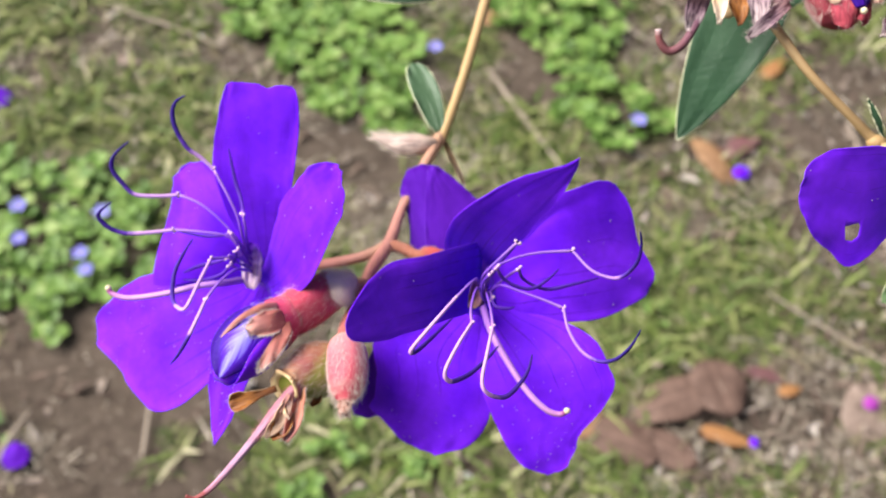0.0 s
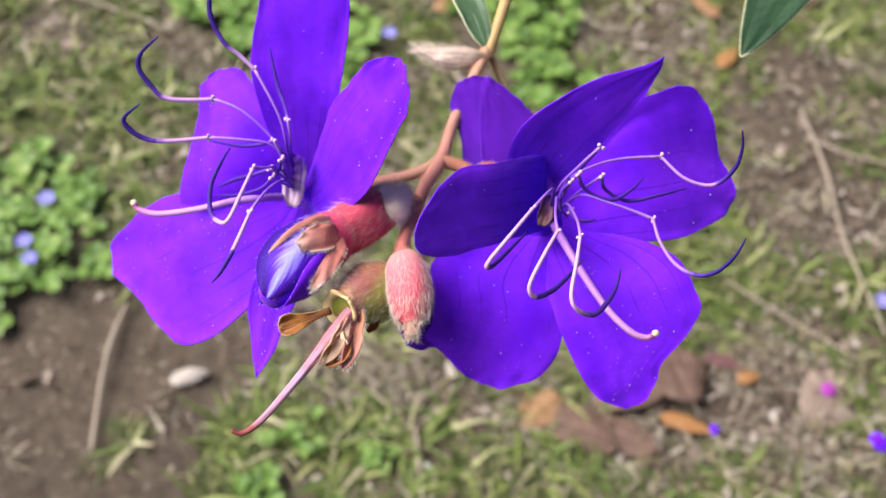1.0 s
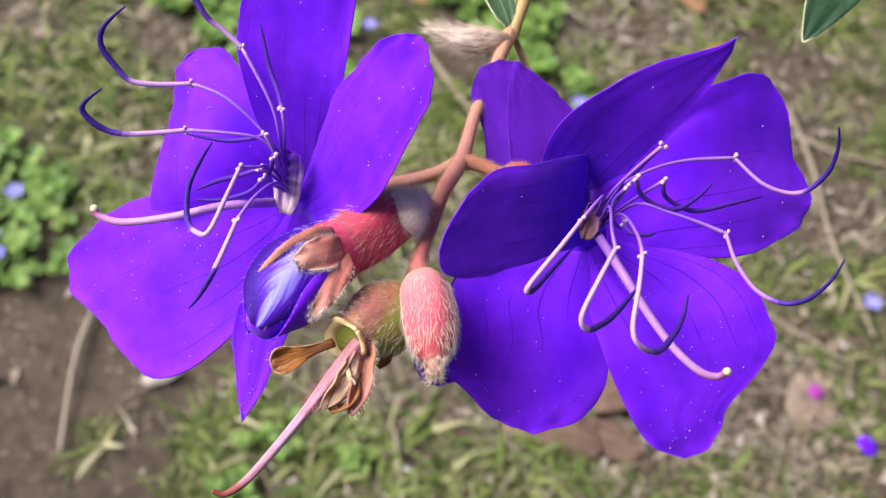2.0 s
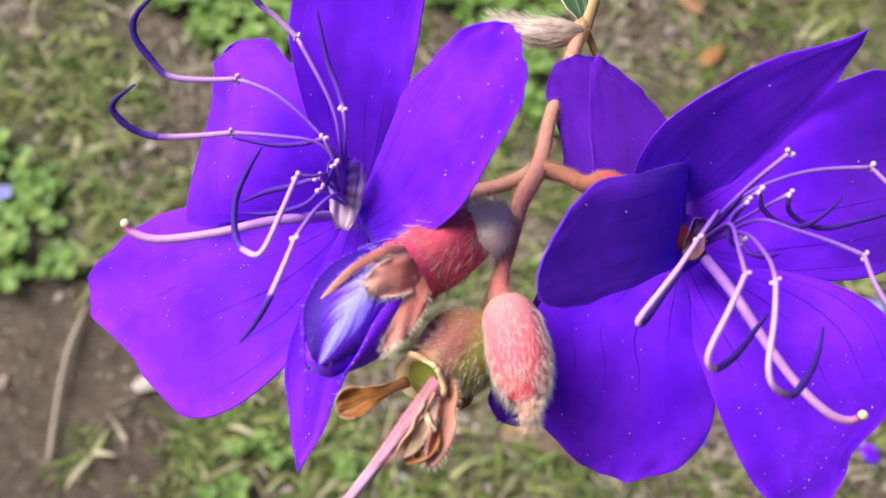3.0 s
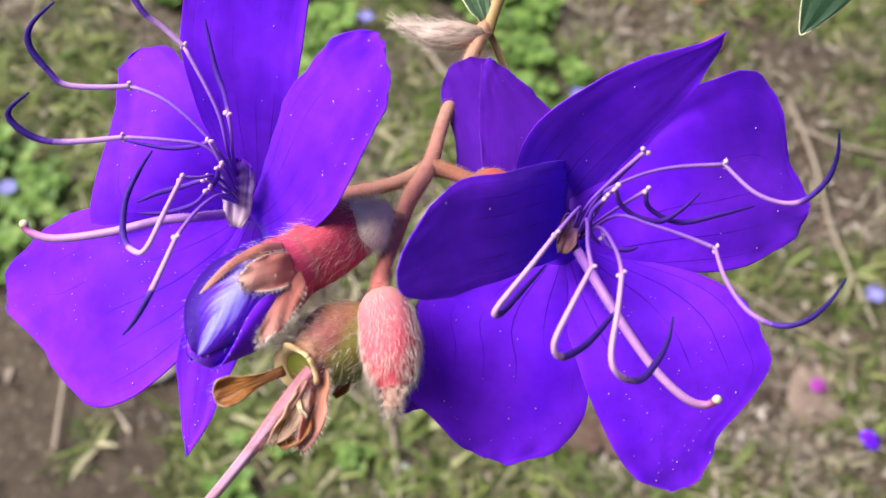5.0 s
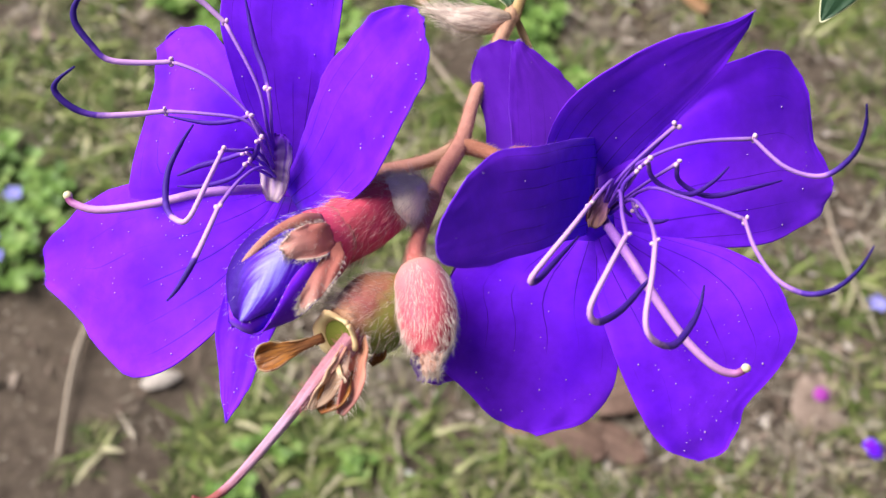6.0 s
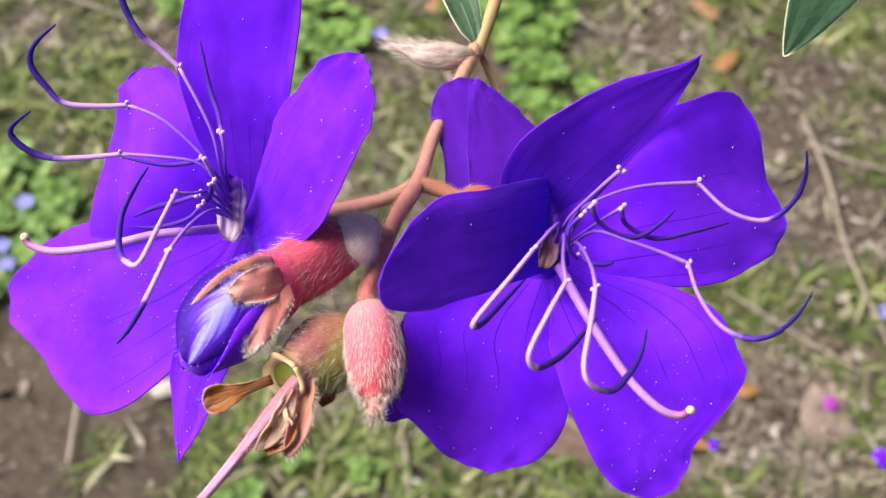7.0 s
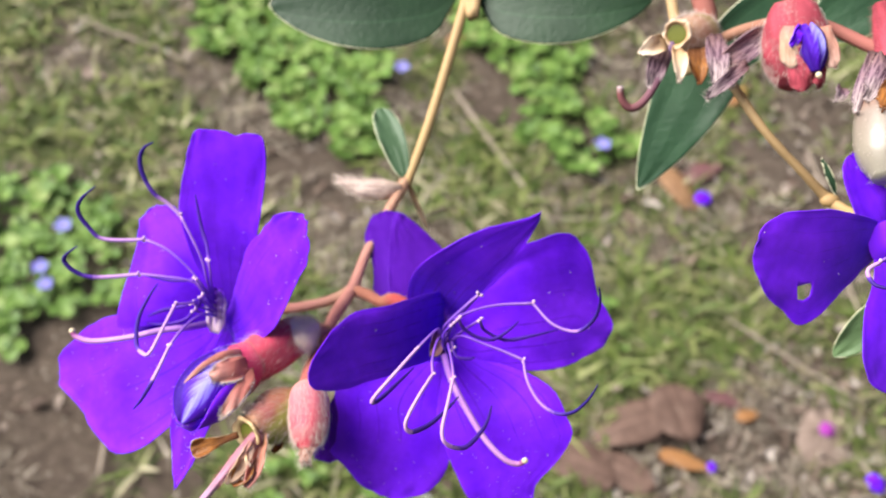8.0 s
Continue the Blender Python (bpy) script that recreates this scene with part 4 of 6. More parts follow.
OVAL = (1.2, 3.6, 5.0, 5.8, 6.0, 5.9, 5.6, 5.0, 4.2, 3.0, 1.8, 0.5)
dead_leaf(0.345, 0.822, 0.125, 0.075, 0.35, M_DEAD, "large dry brown leaf lying flat on soil", 0.15, 0.012, lobe=OVAL)
dead_leaf(0.425, 0.842, 0.100, 0.085, 1.9, M_DEAD, "rounded dry brown leaf overlapping another leaf", 0.2, 0.022, lobe=OVAL)
dead_leaf(0.262, 0.757, 0.13, 0.07, -0.4, M_DEAD, "crumpled dark brown leaf on bare soil", 0.3, 0.010, lobe=OVAL)
dead_leaf(0.205, 0.787, 0.075, 0.06, 0.8, M_DEAD_TAN, "small tan dry leaf on bare soil", 0.2, 0.010, lobe=OVAL)
dead_leaf(0.33, 0.745, 0.11, 0.06, 2.6, M_DEAD, "dull brown dry leaf among litter", 0.25, 0.010)
dead_leaf(0.425, 0.765, 0.085, 0.035, -0.4, M_DEAD_ORANGE, "narrow orange dry leaf on soil", 0.2, 0.012)
dead_leaf(0.478, 1.300, 0.115, 0.050, -0.95, M_DEAD_TAN, "curled tan-orange leaf lying on the lawn", 0.5, 0.014, lobe=OVAL)
dead_leaf(0.528, 1.335, 0.09, 0.05, 0.4, M_DEAD_PURPLE, "dull reddish-brown leaf on the lawn", 0.25, 0.008)
dead_leaf(0.505, 0.872, 0.080, 0.030, -0.2, M_DEAD_PURPLE, "narrow purplish-brown dry leaf", 0.25, 0.010)
dead_leaf(0.535, 0.843, 0.040, 0.026, 0.2, M_DEAD_ORANGE, "small bright orange dry leaf", 0.3, 0.012)
dead_leaf(0.650, 0.800, 0.12, 0.085, 1.2, M_DEAD_PALE, "pale pinkish-tan dry leaf on soil", 0.2, 0.008, lobe=OVAL)
dead_leaf(-0.320, 0.850, 0.062, 0.032, 0.25, M_DEAD_WHITE, "pale whitish dry leaf on bare soil", 0.4, 0.010)
dead_leaf(0.62, 1.52, 0.07, 0.04, 0.7, M_DEAD_ORANGE, "orange-brown dry leaf on the lawn", 0.3, 0.010)
dead_leaf(0.60, 1.66, 0.08, 0.04, 2.2, M_DEAD_TAN, "tan dry leaf on the lawn", 0.3, 0.010)
dead_leaf(-0.28, 1.72, 0.06, 0.03, 1.2, M_DEAD_ORANGE, "small orange dry leaf in the grass", 0.3, 0.010)
dead_leaf(0.10, 1.66, 0.07, 0.045, 0.4, M_DEAD_TAN, "tan dry leaf beside the ground cover", 0.3, 0.010)
dead_leaf(-0.60, 1.552, 0.06, 0.03, -0.3, M_DEAD_PALE, "pale bleached dry leaf in the grass", 0.2, 0.008)
dead_leaf(0.79, 1.70, 0.09, 0.06, -0.5, M_DEAD, "brown dry leaf on the lawn", 0.25, 0.010, lobe=OVAL)


def fallen_petal(x, y, size, head, material, label):
    l, r = scaled(OVAL, size * 80)
    bm, grid, face = blade((0, 0, 0), (size * 1000, 0, 0), 0.0, l, r, bow=size * 120, cup=-size * 150, ruffle=size * 90, rows=12, cols=10, seed=x * 7)
    bm.transform(Matrix.Translation((x, y, lawn_height(x, y) + 0.018)) @ Euler((0.15, -0.1, head)).to_matrix().to_4x4() @ Matrix.Diagonal((0.001, 0.001, 0.001, 1)) @ Matrix.Translation((-size * 500, 0, 0)))
    ob = part("fallen_petal", bm, material, None, in_plant=False, solid=0.0005)
    tagged(ob, label, "fallen petal", "petals on the lawn")


fallen_petal(0.522, 1.271, 0.028, 0.3, M_PETAL, "small violet petal fallen on the grass")
fallen_petal(-0.634, 0.728, 0.042, 0.9, M_PETAL_BACK, "crumpled violet petal fallen on bare soil")
fallen_petal(0.655, 0.82, 0.024, 0.5, M_FALLEN_PINK, "faded magenta petal fallen on a dry leaf")
fallen_petal(0.465, 0.752, 0.015, 1.2, M_PETAL, "tiny violet petal fallen among litter")
fallen_petal(0.712, 0.728, 0.032, 1.8, M_PETAL, "violet petal fallen on the lawn")
fallen_petal(-0.815, 1.44, 0.045, 1.0, M_PETAL_BACK, "pale violet petal fallen in the grass")


def twig(points, thick, label, name="twig"):
    pts = [(x, y, lawn_height(x, y) + 0.012 + h) for x, y, h in points]
    bm = bmesh.new()
    tube(bm, pts, (thick, thick * 1.1, thick * 0.9, thick * 0.6), 18, 7, lambda a, s: 0.1 * math.sin(2 * a + 9 * s) + 0.06 * math.sin(31 * s))
    tagged(part(name, bm, M_TWIG, None, in_plant=False), label, "twig", "twigs on the lawn")


twig([(0.735, 1.39, 0), (0.748, 1.24, 0.004), (0.75, 1.11, 0), (0.775, 0.92, 0.002)], 0.0032, "long grey-brown twig lying on the lawn")
twig([(-0.430, 0.985, 0), (-0.444, 0.88, 0.006), (-0.447, 0.73, 0)], 0.0038, "straight pale twig lying on bare soil")
twig([(0.53, 1.025, 0.006), (0.62, 0.945, 0.01), (0.72, 0.87, 0.004)], 0.0022, "thin dry stalk lying across the lawn")
twig([(-0.665, 0.70, 0), (-0.648, 0.76, 0.008), (-0.632, 0.81, 0)], 0.003, "short dry twig on bare soil")
twig([(0.085, 1.53, -0.003), (0.15, 1.40, 0.0), (0.22, 1.27, -0.003)], 0.0042, "thick weathered brown twig lying in the grass")
twig([(-0.62, 1.68, 0), (-0.52, 1.635, 0.005), (-0.42, 1.585, 0)], 0.003, "thin brown twig lying in the grass")
twig([(0.73, 1.33, 0.003), (0.80, 1.28, 0.006), (0.90, 1.25, 0)], 0.0028, "side twig lying on the lawn")
twig([(0.02, 0.76, 0.0), (0.025, 0.70, 0.004), (0.03, 0.63, 0)], 0.003, "short pale twig on soil")


def lawn_flower(x, y, size, label):
    """A small pale blue flower of the lawn on a thin stalk."""
    z = lawn_height(x, y)
    top = thing("lawn_flower", (x, y, z), label, "wild flower", "small blue flowers in the lawn", in_plant=False)
    bm = bmesh.new()
    tube(bm, [(x, y, z - 0.003), (x + 0.003, y, z + 0.02), (x, y, z + 0.036)], (0.0008, 0.0007, 0.0006), 6, 5)
    part("stalk", bm, M_GRASS_BROAD, top, in_plant=False)
    turn = rng.uniform(0, 1.2)
    for k in range(5):
        l, r = scaled(OVAL, size * 1000 / 6.0 * 0.19)
        bm, g, fc = blade((0.6, 0, 0), (size * 500, 0, 0.8), 0.0, l, r, cup=0.8, ruffle=0.4, rows=7, cols=5, seed=k + x)
        bm.transform(Matrix.Translation((x, y, z + 0.037)) @ Euler((0.25, -0.1, turn + k * 1.257)).to_matrix().to_4x4() @ Matrix.Diagonal((0.001, 0.001, 0.001, 1)))
        part("petal", bm, M_BLUE, top, in_plant=False)
    bm = bmesh.new()
    ball(bm, Vector((x, y, z + 0.038)), size * 0.09)
    part("centre", bm, M_STIGMA, top, in_plant=False)


for x, y in ((-0.723, 1.205), (-0.709, 1.140), (-0.601, 1.110), (-0.580, 1.196), (-0.586, 1.075), (-0.015, 1.575), (0.350, 1.395), (0.775, 0.99)):
    lawn_flower(x, y - 0.02, rng.uniform(0.026, 0.032), "tiny pale blue flower among round green leaves")


def scrap(x, y, size):
    bm = bmesh.new()
    z = lawn_height(x, y) + 0.006
    tube(bm, [(x - size, y, z), (x, y + size * 0.3, z + size * 0.25), (x + size, y, z)], (size * 0.25, size * 0.45, size * 0.2), 8, 7, lambda a, s: 0.2 * math.sin(3 * a + 5 * s))
    tagged(part("pale_pebble", bm, M_WHITE, None, in_plant=False), "small chalky white pebble on soil", "pebble")


scrap(0.034, 0.700, 0.010)
scrap(-0.47, 1.62, 0.008)
scrap(0.20, 0.73, 0.006)

# ---- the flowering branch ----
def flower(name, base, label):
    return thing(name, base, label, "flower", "violet flowers on the branch")


RIGHT = {}
RIGHT["right"] = ((-3.6, -5.9, -16.0), (40.9, -3.0, -30.0), 0.1,
              (6.0, 13.5, 19.0, 23.0, 24.8, 26.3, 25.6, 20.2, 9.2, 5.2, 2.4, 0.6),
              (-3.5, -8.7, -9.4, -9.7, -9.8, -9.5, -8.5, -7.0, -5.5, -4.4, -2.2, -0.4))
RIGHT["upper"] = ((-5.0, -5.8, -25.0), (20.4, 26.6, -9.0), 0.55,
              (11.0, 16.2, 17.8, 16.8, 13.9, 11.3, 8.5, 5.1, 2.2, 0.8, 0.2, 0.1),
              (-1.0, -0.8, -0.8, -1.6, -2.4, -2.9, -2.8, -2.5, -2.0, -1.5, -0.5, -0.1))
RIGHT["left"] = ((-5.2, -8.5, -16.0), (-35.0, -13.5, 10.0), -0.45,
             (2.9, 3.6, 4.0, 4.8, 5.1, 5.8, 5.6, 5.3, 4.5, 3.7, 2.4, 1.0),
             (-15.8, -15.2, -14.3, -13.6, -13.6, -13.3, -11.7, -9.5, -6.6, -4.8, -2.2, -0.7))
RIGHT["lower_left"] = ((-5.5, -9.5, -17.0), (-16.9, -48.8, -23.0), 0.06,
                   (2.4, 4.0, 6.0, 8.0, 10.1, 11.0, 10.5, 8.9, 6.2, 2.9, 0.8, 0.1),
                   (-3.3, -10.9, -19.3, -23.3, -20.8, -19.8, -19.3, -19.7, -13.7, -10.0, -7.5, -4.0))
RIGHT["lower_right"] = ((-3.9, -9.0, -17.0), (12.7, -53.1, -18.0), 0.05,
                    (2.4, 10.1, 19.1, 23.5, 24.1, 24.0, 19.1, 11.3, 9.1, 6.4, 5.1, 2.5),
                    (-1.6, -4.7, -7.1, -7.8, -8.0, -7.7, -7.2, -6.5, -5.1, -2.7, -0.8, -0.3))
f1 = flower("open_flower", (-4.5, -8.5, -26), "open violet flower with five velvety petals facing aside")
petal(f1, RIGHT["right"], 1.1, specks=16, bow=2.0, cup=2.0, dip=18, ruffle=1.0)
petal(f1, RIGHT["upper"], 2.3, bow=-1.5, cup=1.5, dip=18, ruffle=0.8, specks=6)
petal(f1, RIGHT["left"], 3.7, bow=-1.0, cup=1.0, dip=16, ruffle=0.6, specks=4, roll=-0.8)
petal(f1, RIGHT["lower_left"], 4.9, bow=2.0, cup=1.5, dip=18, ruffle=1.1)
petal(f1, RIGHT["lower_right"], 6.1, bow=3.0, cup=-1.0, dip=18, specks=90, ruffle=1.1)
throat(f1, (-6.9, -10.6, -18.0), (-4.2, -3.8, -16.5), 4.0, (-4.5, -8.5, -30.0), (0.25, 0.05, 1), M_OLIVE)
stamen(f1, [(-3.6, -7.5, -22), (-2.0, -1.3, -6), (3.1, 1.8, -2), (9.7, 3.5, -2), (18.6, 4.0, -3)],
     [(18.6, 4.0, -3), (22.8, -0.6, -1), (27.2, -2.5, 0), (30.3, -2.1, 2), (33.3, 1.0, 4), (34.3, 5.0, 6), (33.8, 8.4, 8)], 2)
stamen(f1, [(-3.0, -8.0, -22), (0.6, -4.3, -4), (5.8, -5.8, -1), (11.2, -7.7, 0), (16.2, -9.8, 0.4)],
     [(16.2, -9.8, 0.4), (17.2, -14.7, 3), (20.1, -19.6, 5), (24.1, -21.9, 7), (28.0, -21.2, 9), (31.3, -18.0, 11), (33.4, -14.3, 12)], 2)
stamen(f1, [(-3.6, -7.5, -22), (-4.6, -4.9, 0), (-5.6, -9.1, 9.5), (-5.3, -12.5, 12)],
     [(-5.3, -12.5, 12), (-8.6, -17.8, 15), (-11.4, -23.7, 15), (-10.1, -26, 13), (-5.9, -24.7, 8), (-1.7, -21.1, 4), (0.6, -18.6, 3)], False)
stamen(f1, [(-3, -7.8, -22), (-2.3, -6.3, -1), (-1, -10, 8), (-0.5, -13.4, 10.5)],
     [(-0.5, -13.4, 10.5), (-1.6, -18.8, 13.5), (-2.9, -25.7, 15), (-1.5, -28.8, 14), (2.3, -29.9, 10), (5.6, -27.2, 7), (7.6, -24.2, 5), (8.6, -20.6, 4)], False)
stamen(f1, [(-4.6, -7.0, -22), (-5.0, -2.8, -5), (-9.7, -7.2, 2)],
     [(-9.7, -7.2, 2), (-13.8, -11.9, 6), (-19.7, -18.9, 8), (-18.8, -19.6, 6), (-14.6, -15.9, 0), (-10.9, -12.4, -4)], False)
stamen(f1, [(-4.1, -7.0, -22), (-3.5, -2.3, -6), (0.6, 2.0, -4), (5.2, 6.1, -1.5)],
     [(5.2, 6.1, -1.5), (2.8, 3.5, -6), (0.4, 0.8, -9), (-1.6, -2.5, -12)], True)
stamen(f1, [(-3.6, -7.5, -22), (-1.7, -2.2, -8), (0.2, 0.1, 0)],
     [(0.2, 0.1, 0), (1.4, -2.4, -3), (4.6, -4.5, -5), (8.7, -5.2, -6), (12.5, -3.0, -6), (15.2, -0.5, -6)], True)
stamen(f1, [(-3.6, -7.5, -22), (1.4, -3.1, -9), (5.5, -0.2, -2)],
     [(5.5, -0.2, -2), (6.7, -3.0, -6), (12.0, -5.4, -8), (18.9, -4.2, -8), (25.2, -2.7, -9)], True)
stamen(f1, [(-4.1, -7.5, -22), (-3.0, -4.7, -6), (-1.3, -1.4, -1)],
     [(-1.3, -1.4, -1), (-3.4, -3.8, -3), (-3.5, -7.1, -4), (-1.7, -9.1, -5)], True)
stamen(f1, [(-3.0, -8.0, -22), (-1.7, -6.1, -8), (-1.2, -7.6, -5)],
     [(-1.2, -7.6, -5), (-0.2, -9.5, -4), (2.5, -10.0, -4), (4.4, -9.6, -4)], True)
pistil(f1, [(-4.6, -8.5, -22), (-1.6, -15.9, -9), (2.8, -23.6, -6), (7.3, -30.2, -4), (11.9, -34.6, -3), (15.2, -35.7, -3), (16.9, -34.7, -2)], 0.76)

LEFT = {}
LEFT["top"] = ((-64.9, 0.7, -24.0), (-61.3, 47.5, -12.9), 0.0,
            (2.1, 5.0, 8.3, 10.3, 11.8, 11.5, 10.9, 10.2, 9.6, 8.8, 8.0, 6.6),
            (-3.5, -6.0, -8.0, -9.2, -10.0, -10.5, -11.0, -11.1, -10.9, -10.4, -9.6, -8.2))
LEFT["upper_left"] = ((-66.4, -1.0, -24.0), (-90.1, 25.1, -34.1), 0.0,
                   (3.3, 9.2, 15.8, 22.1, 18.7, 13.3, 8.6, 5.0, 2.9, 1.2, 0.3, 0.1),
                   (-1.2, -3.5, -5.4, -7.3, -9.0, -10.1, -10.3, -10.5, -9.4, -7.3, -6.3, -3.0))
LEFT["lower_left"] = ((-66.4, -3.7, -24.0), (-111.0, -27.2, -36.9), 0.45,
                   (5.1, 13.0, 19.2, 21.9, 22.9, 22.4, 19.6, 11.0, 1.6, -3.3, -5.7, -7.5),
                   (-2.9, -5.9, -9.9, -13.5, -16.6, -17.4, -17.5, -17.1, -16.1, -15.3, -13.5, -10.0))
LEFT["bottom"] = ((-65.2, -4.2, -23.0), (-71.6, -44.5, -9.0), 0.2,
               (7.0, 10.5, 10.5, 8.5, 6.4, 4.8, 3.6, 3.0, 1.9, 0.9, 0.3, 0.1),
               (-0.9, -2.1, -3.8, -4.5, -5.1, -5.0, -3.8, -2.7, -1.8, -0.9, -0.3, -0.1))
LEFT["right"] = ((-63.4, -3.3, -18.0), (-38.1, 23.9, 3.1), -0.6,
              (2.5, 4.0, 5.5, 7.7, 8.8, 8.4, 8.0, 7.0, 5.6, 4.2, 2.6, 1.2),
              (-6.8, -11.2, -12.6, -13.1, -12.7, -11.6, -11.5, -9.9, -8.0, -5.6, -2.4, -0.5))
f2 = flower("open_flower", (-65.5, -1.5, -34), "open violet flower with pollen-dusted petals and a streaked throat")
petal(f2, LEFT["upper_left"], 1.9, bow=1.5, cup=1.0, dip=9, specks=16)
petal(f2, LEFT["top"], 2.7, bow=-1.0, cup=1.2, dip=9, specks=18, notch=(-0.25, 0.022, 0.22))
petal(f2, LEFT["lower_left"], 3.3, bow=3.0, cup=-1.0, dip=9, specks=64, ruffle=1.2)
petal(f2, LEFT["bottom"], 5.5, bow=1.5, cup=1.0, dip=9, specks=25)
petal(f2, LEFT["right"], 4.3, bow=-1.5, cup=2.0, dip=9, specks=24, ruffle=1.0)
throat(f2, (-65.8, -5.4, -23.0), (-64.4, 6.6, -18.0), 6.4, (-64.2, -1.8, -35.0), (-0.3, 0.05, 1))
stamen(f2, [(-65.7, -0.5, -30), (-65.3, 7.1, -14), (-66.8, 14.8, -11), (-72.3, 25.5, -11)],
     [(-72.3, 25.5, -11), (-75.6, 28.6, -10), (-78.6, 31.0, -8.5), (-81.0, 35.6, -7), (-81.5, 39.5, -6), (-80.2, 42.2, -5), (-77.6, 43.5, -4)], 3)
stamen(f2, [(-65.7, -0.7, -30), (-65.3, 5.1, -14), (-70.2, 11.5, -13), (-76.2, 16.6, -13), (-82.4, 19.2, -14)],
     [(-82.4, 19.2, -14), (-88.2, 18.9, -13), (-93.5, 19.4, -12), (-96.1, 22.0, -11), (-98.3, 25.1, -10), (-98.4, 27.6, -9), (-96.7, 29.9, -8), (-93.2, 32.5, -7)], 3)
stamen(f2, [(-65.7, -0.7, -30), (-66.3, 5.1, -14), (-69.0, 8.4, -11), (-75.8, 9.5, -11), (-83.0, 10.1, -12)],
     [(-83.0, 10.1, -12), (-89.7, 9.4, -11), (-95.3, 9.3, -10), (-98.9, 10.6, -9), (-101.3, 13.0, -8), (-100.7, 14.8, -7), (-97.3, 17.1, -6)], 3)
stamen(f2, [(-65.4, -1.0, -30), (-67.3, 3.1, -14), (-69.4, 2.8, -9), (-71.8, 2.6, -6)],
     [(-71.8, 2.6, -6), (-73.8, -3.4, -2), (-76.2, -9.1, 0), (-78.3, -9.7, -1), (-81.0, -7.3, -4), (-81.8, -1.2, -8), (-80.0, 4.0, -10), (-78.2, 7.7, -12)], False)
stamen(f2, [(-65.2, -1.6, -30), (-65.8, -0, -11), (-68.5, -2.6, -4), (-71.3, -7.2, 0)],
     [(-71.3, -7.2, 0), (-72.6, -10.8, 1.5), (-74.1, -14.7, 3), (-75.3, -17.5, 4), (-77.3, -20.8, 4), (-79.1, -22.9, 4)], False)
stamen(f2, [(-65.7, -0.5, -30), (-64.8, 6.3, -16), (-64.5, 10.9, -12), (-64.8, 13.8, -11)],
     [(-64.8, 13.8, -11), (-66.0, 17.7, -14), (-67.9, 22.7, -15.5), (-69.6, 31.1, -15.5)], True)
stamen(f2, [(-65.4, -1.0, -30), (-66.7, 1.2, -16), (-69.0, 2.8, -12)],
     [(-69.0, 2.8, -12), (-73.4, 1.6, -14), (-77.9, 0.7, -16), (-82.2, -1.0, -17)], True)
stamen(f2, [(-65.2, -1.3, -30), (-66.8, -0.3, -17), (-68.5, 1.0, -12)],
     [(-68.5, 1.0, -12), (-71.2, -1.5, -13), (-76.6, -2.9, -15), (-82.2, -2.9, -17)], True)
stamen(f2, [(-65.6, -0.7, -30), (-65.5, 3.1, -15), (-67.8, 9.1, -10)],
     [(-67.8, 9.1, -10), (-71.4, 8.6, -14), (-77.1, 8.6, -17), (-84.5, 10.0, -18)], True)
stamen(f2, [(-65.6, -0.7, -30), (-65.5, 2.1, -15), (-66.0, 4.7, -9)],
     [(-66.0, 4.7, -9), (-67.0, 3.0, -12), (-68.4, 1.1, -14)], True)
pistil(f2, [(-66.4, -2.6, -30), (-70.8, -3.7, -16), (-77.2, -4.4, -13), (-86.0, -6.4, -12), (-94.8, -7.4, -11.5), (-99.3, -6.2, -11.5), (-100.3, -4.8, -11.5)], 0.76)

f4 = flower("turned_flower", (-16, -4, -36), "violet flower turned away, only its petal backs showing")
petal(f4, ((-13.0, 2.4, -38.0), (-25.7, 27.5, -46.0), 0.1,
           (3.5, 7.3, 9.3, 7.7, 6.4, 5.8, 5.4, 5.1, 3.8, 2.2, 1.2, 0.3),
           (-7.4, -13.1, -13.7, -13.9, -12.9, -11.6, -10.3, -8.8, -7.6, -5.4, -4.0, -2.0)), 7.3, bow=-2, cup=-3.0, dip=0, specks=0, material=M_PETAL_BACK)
# the darker underside colour also puts the fold's shade into this petal
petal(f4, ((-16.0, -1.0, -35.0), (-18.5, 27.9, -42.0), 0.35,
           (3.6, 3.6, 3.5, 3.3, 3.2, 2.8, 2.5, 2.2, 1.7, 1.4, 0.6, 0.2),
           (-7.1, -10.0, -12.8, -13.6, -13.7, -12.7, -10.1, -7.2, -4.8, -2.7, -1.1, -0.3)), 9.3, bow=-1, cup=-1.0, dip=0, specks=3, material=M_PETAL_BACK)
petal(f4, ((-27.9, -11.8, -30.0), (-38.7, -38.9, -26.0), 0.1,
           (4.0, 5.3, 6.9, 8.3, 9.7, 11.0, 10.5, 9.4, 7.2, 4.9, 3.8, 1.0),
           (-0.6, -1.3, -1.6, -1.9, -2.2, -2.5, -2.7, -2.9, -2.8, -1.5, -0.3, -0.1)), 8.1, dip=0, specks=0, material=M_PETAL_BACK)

THIRD = {}
THIRD["left"] = ((105.2, 20.5, 0.0), (68.3, 17.8, 17.0), -0.42,
             (3.8, 5.9, 10.1, 13.9, 17.5, 19.2, 15.6, 13.2, 10.5, 6.9, 4.5, 1.8),
             (-3.7, -5.6, -7.0, -8.1, -9.0, -9.0, -8.8, -8.3, -6.8, -5.5, -3.3, -1.0))
THIRD["low"] = ((104.9, 18.4, 3.0), (105.9, -17.1, 6.0), -0.35,
            (0.2, 5.7, 8.1, 10.3, 11.2, 11.5, 11.8, 10.2, 8.9, 6.6, 3.5, 1.2),
            (-4.2, -5.8, -7.9, -10.4, -11.6, -12.3, -12.4, -11.1, -9.3, -5.5, -1.4, -0.4))
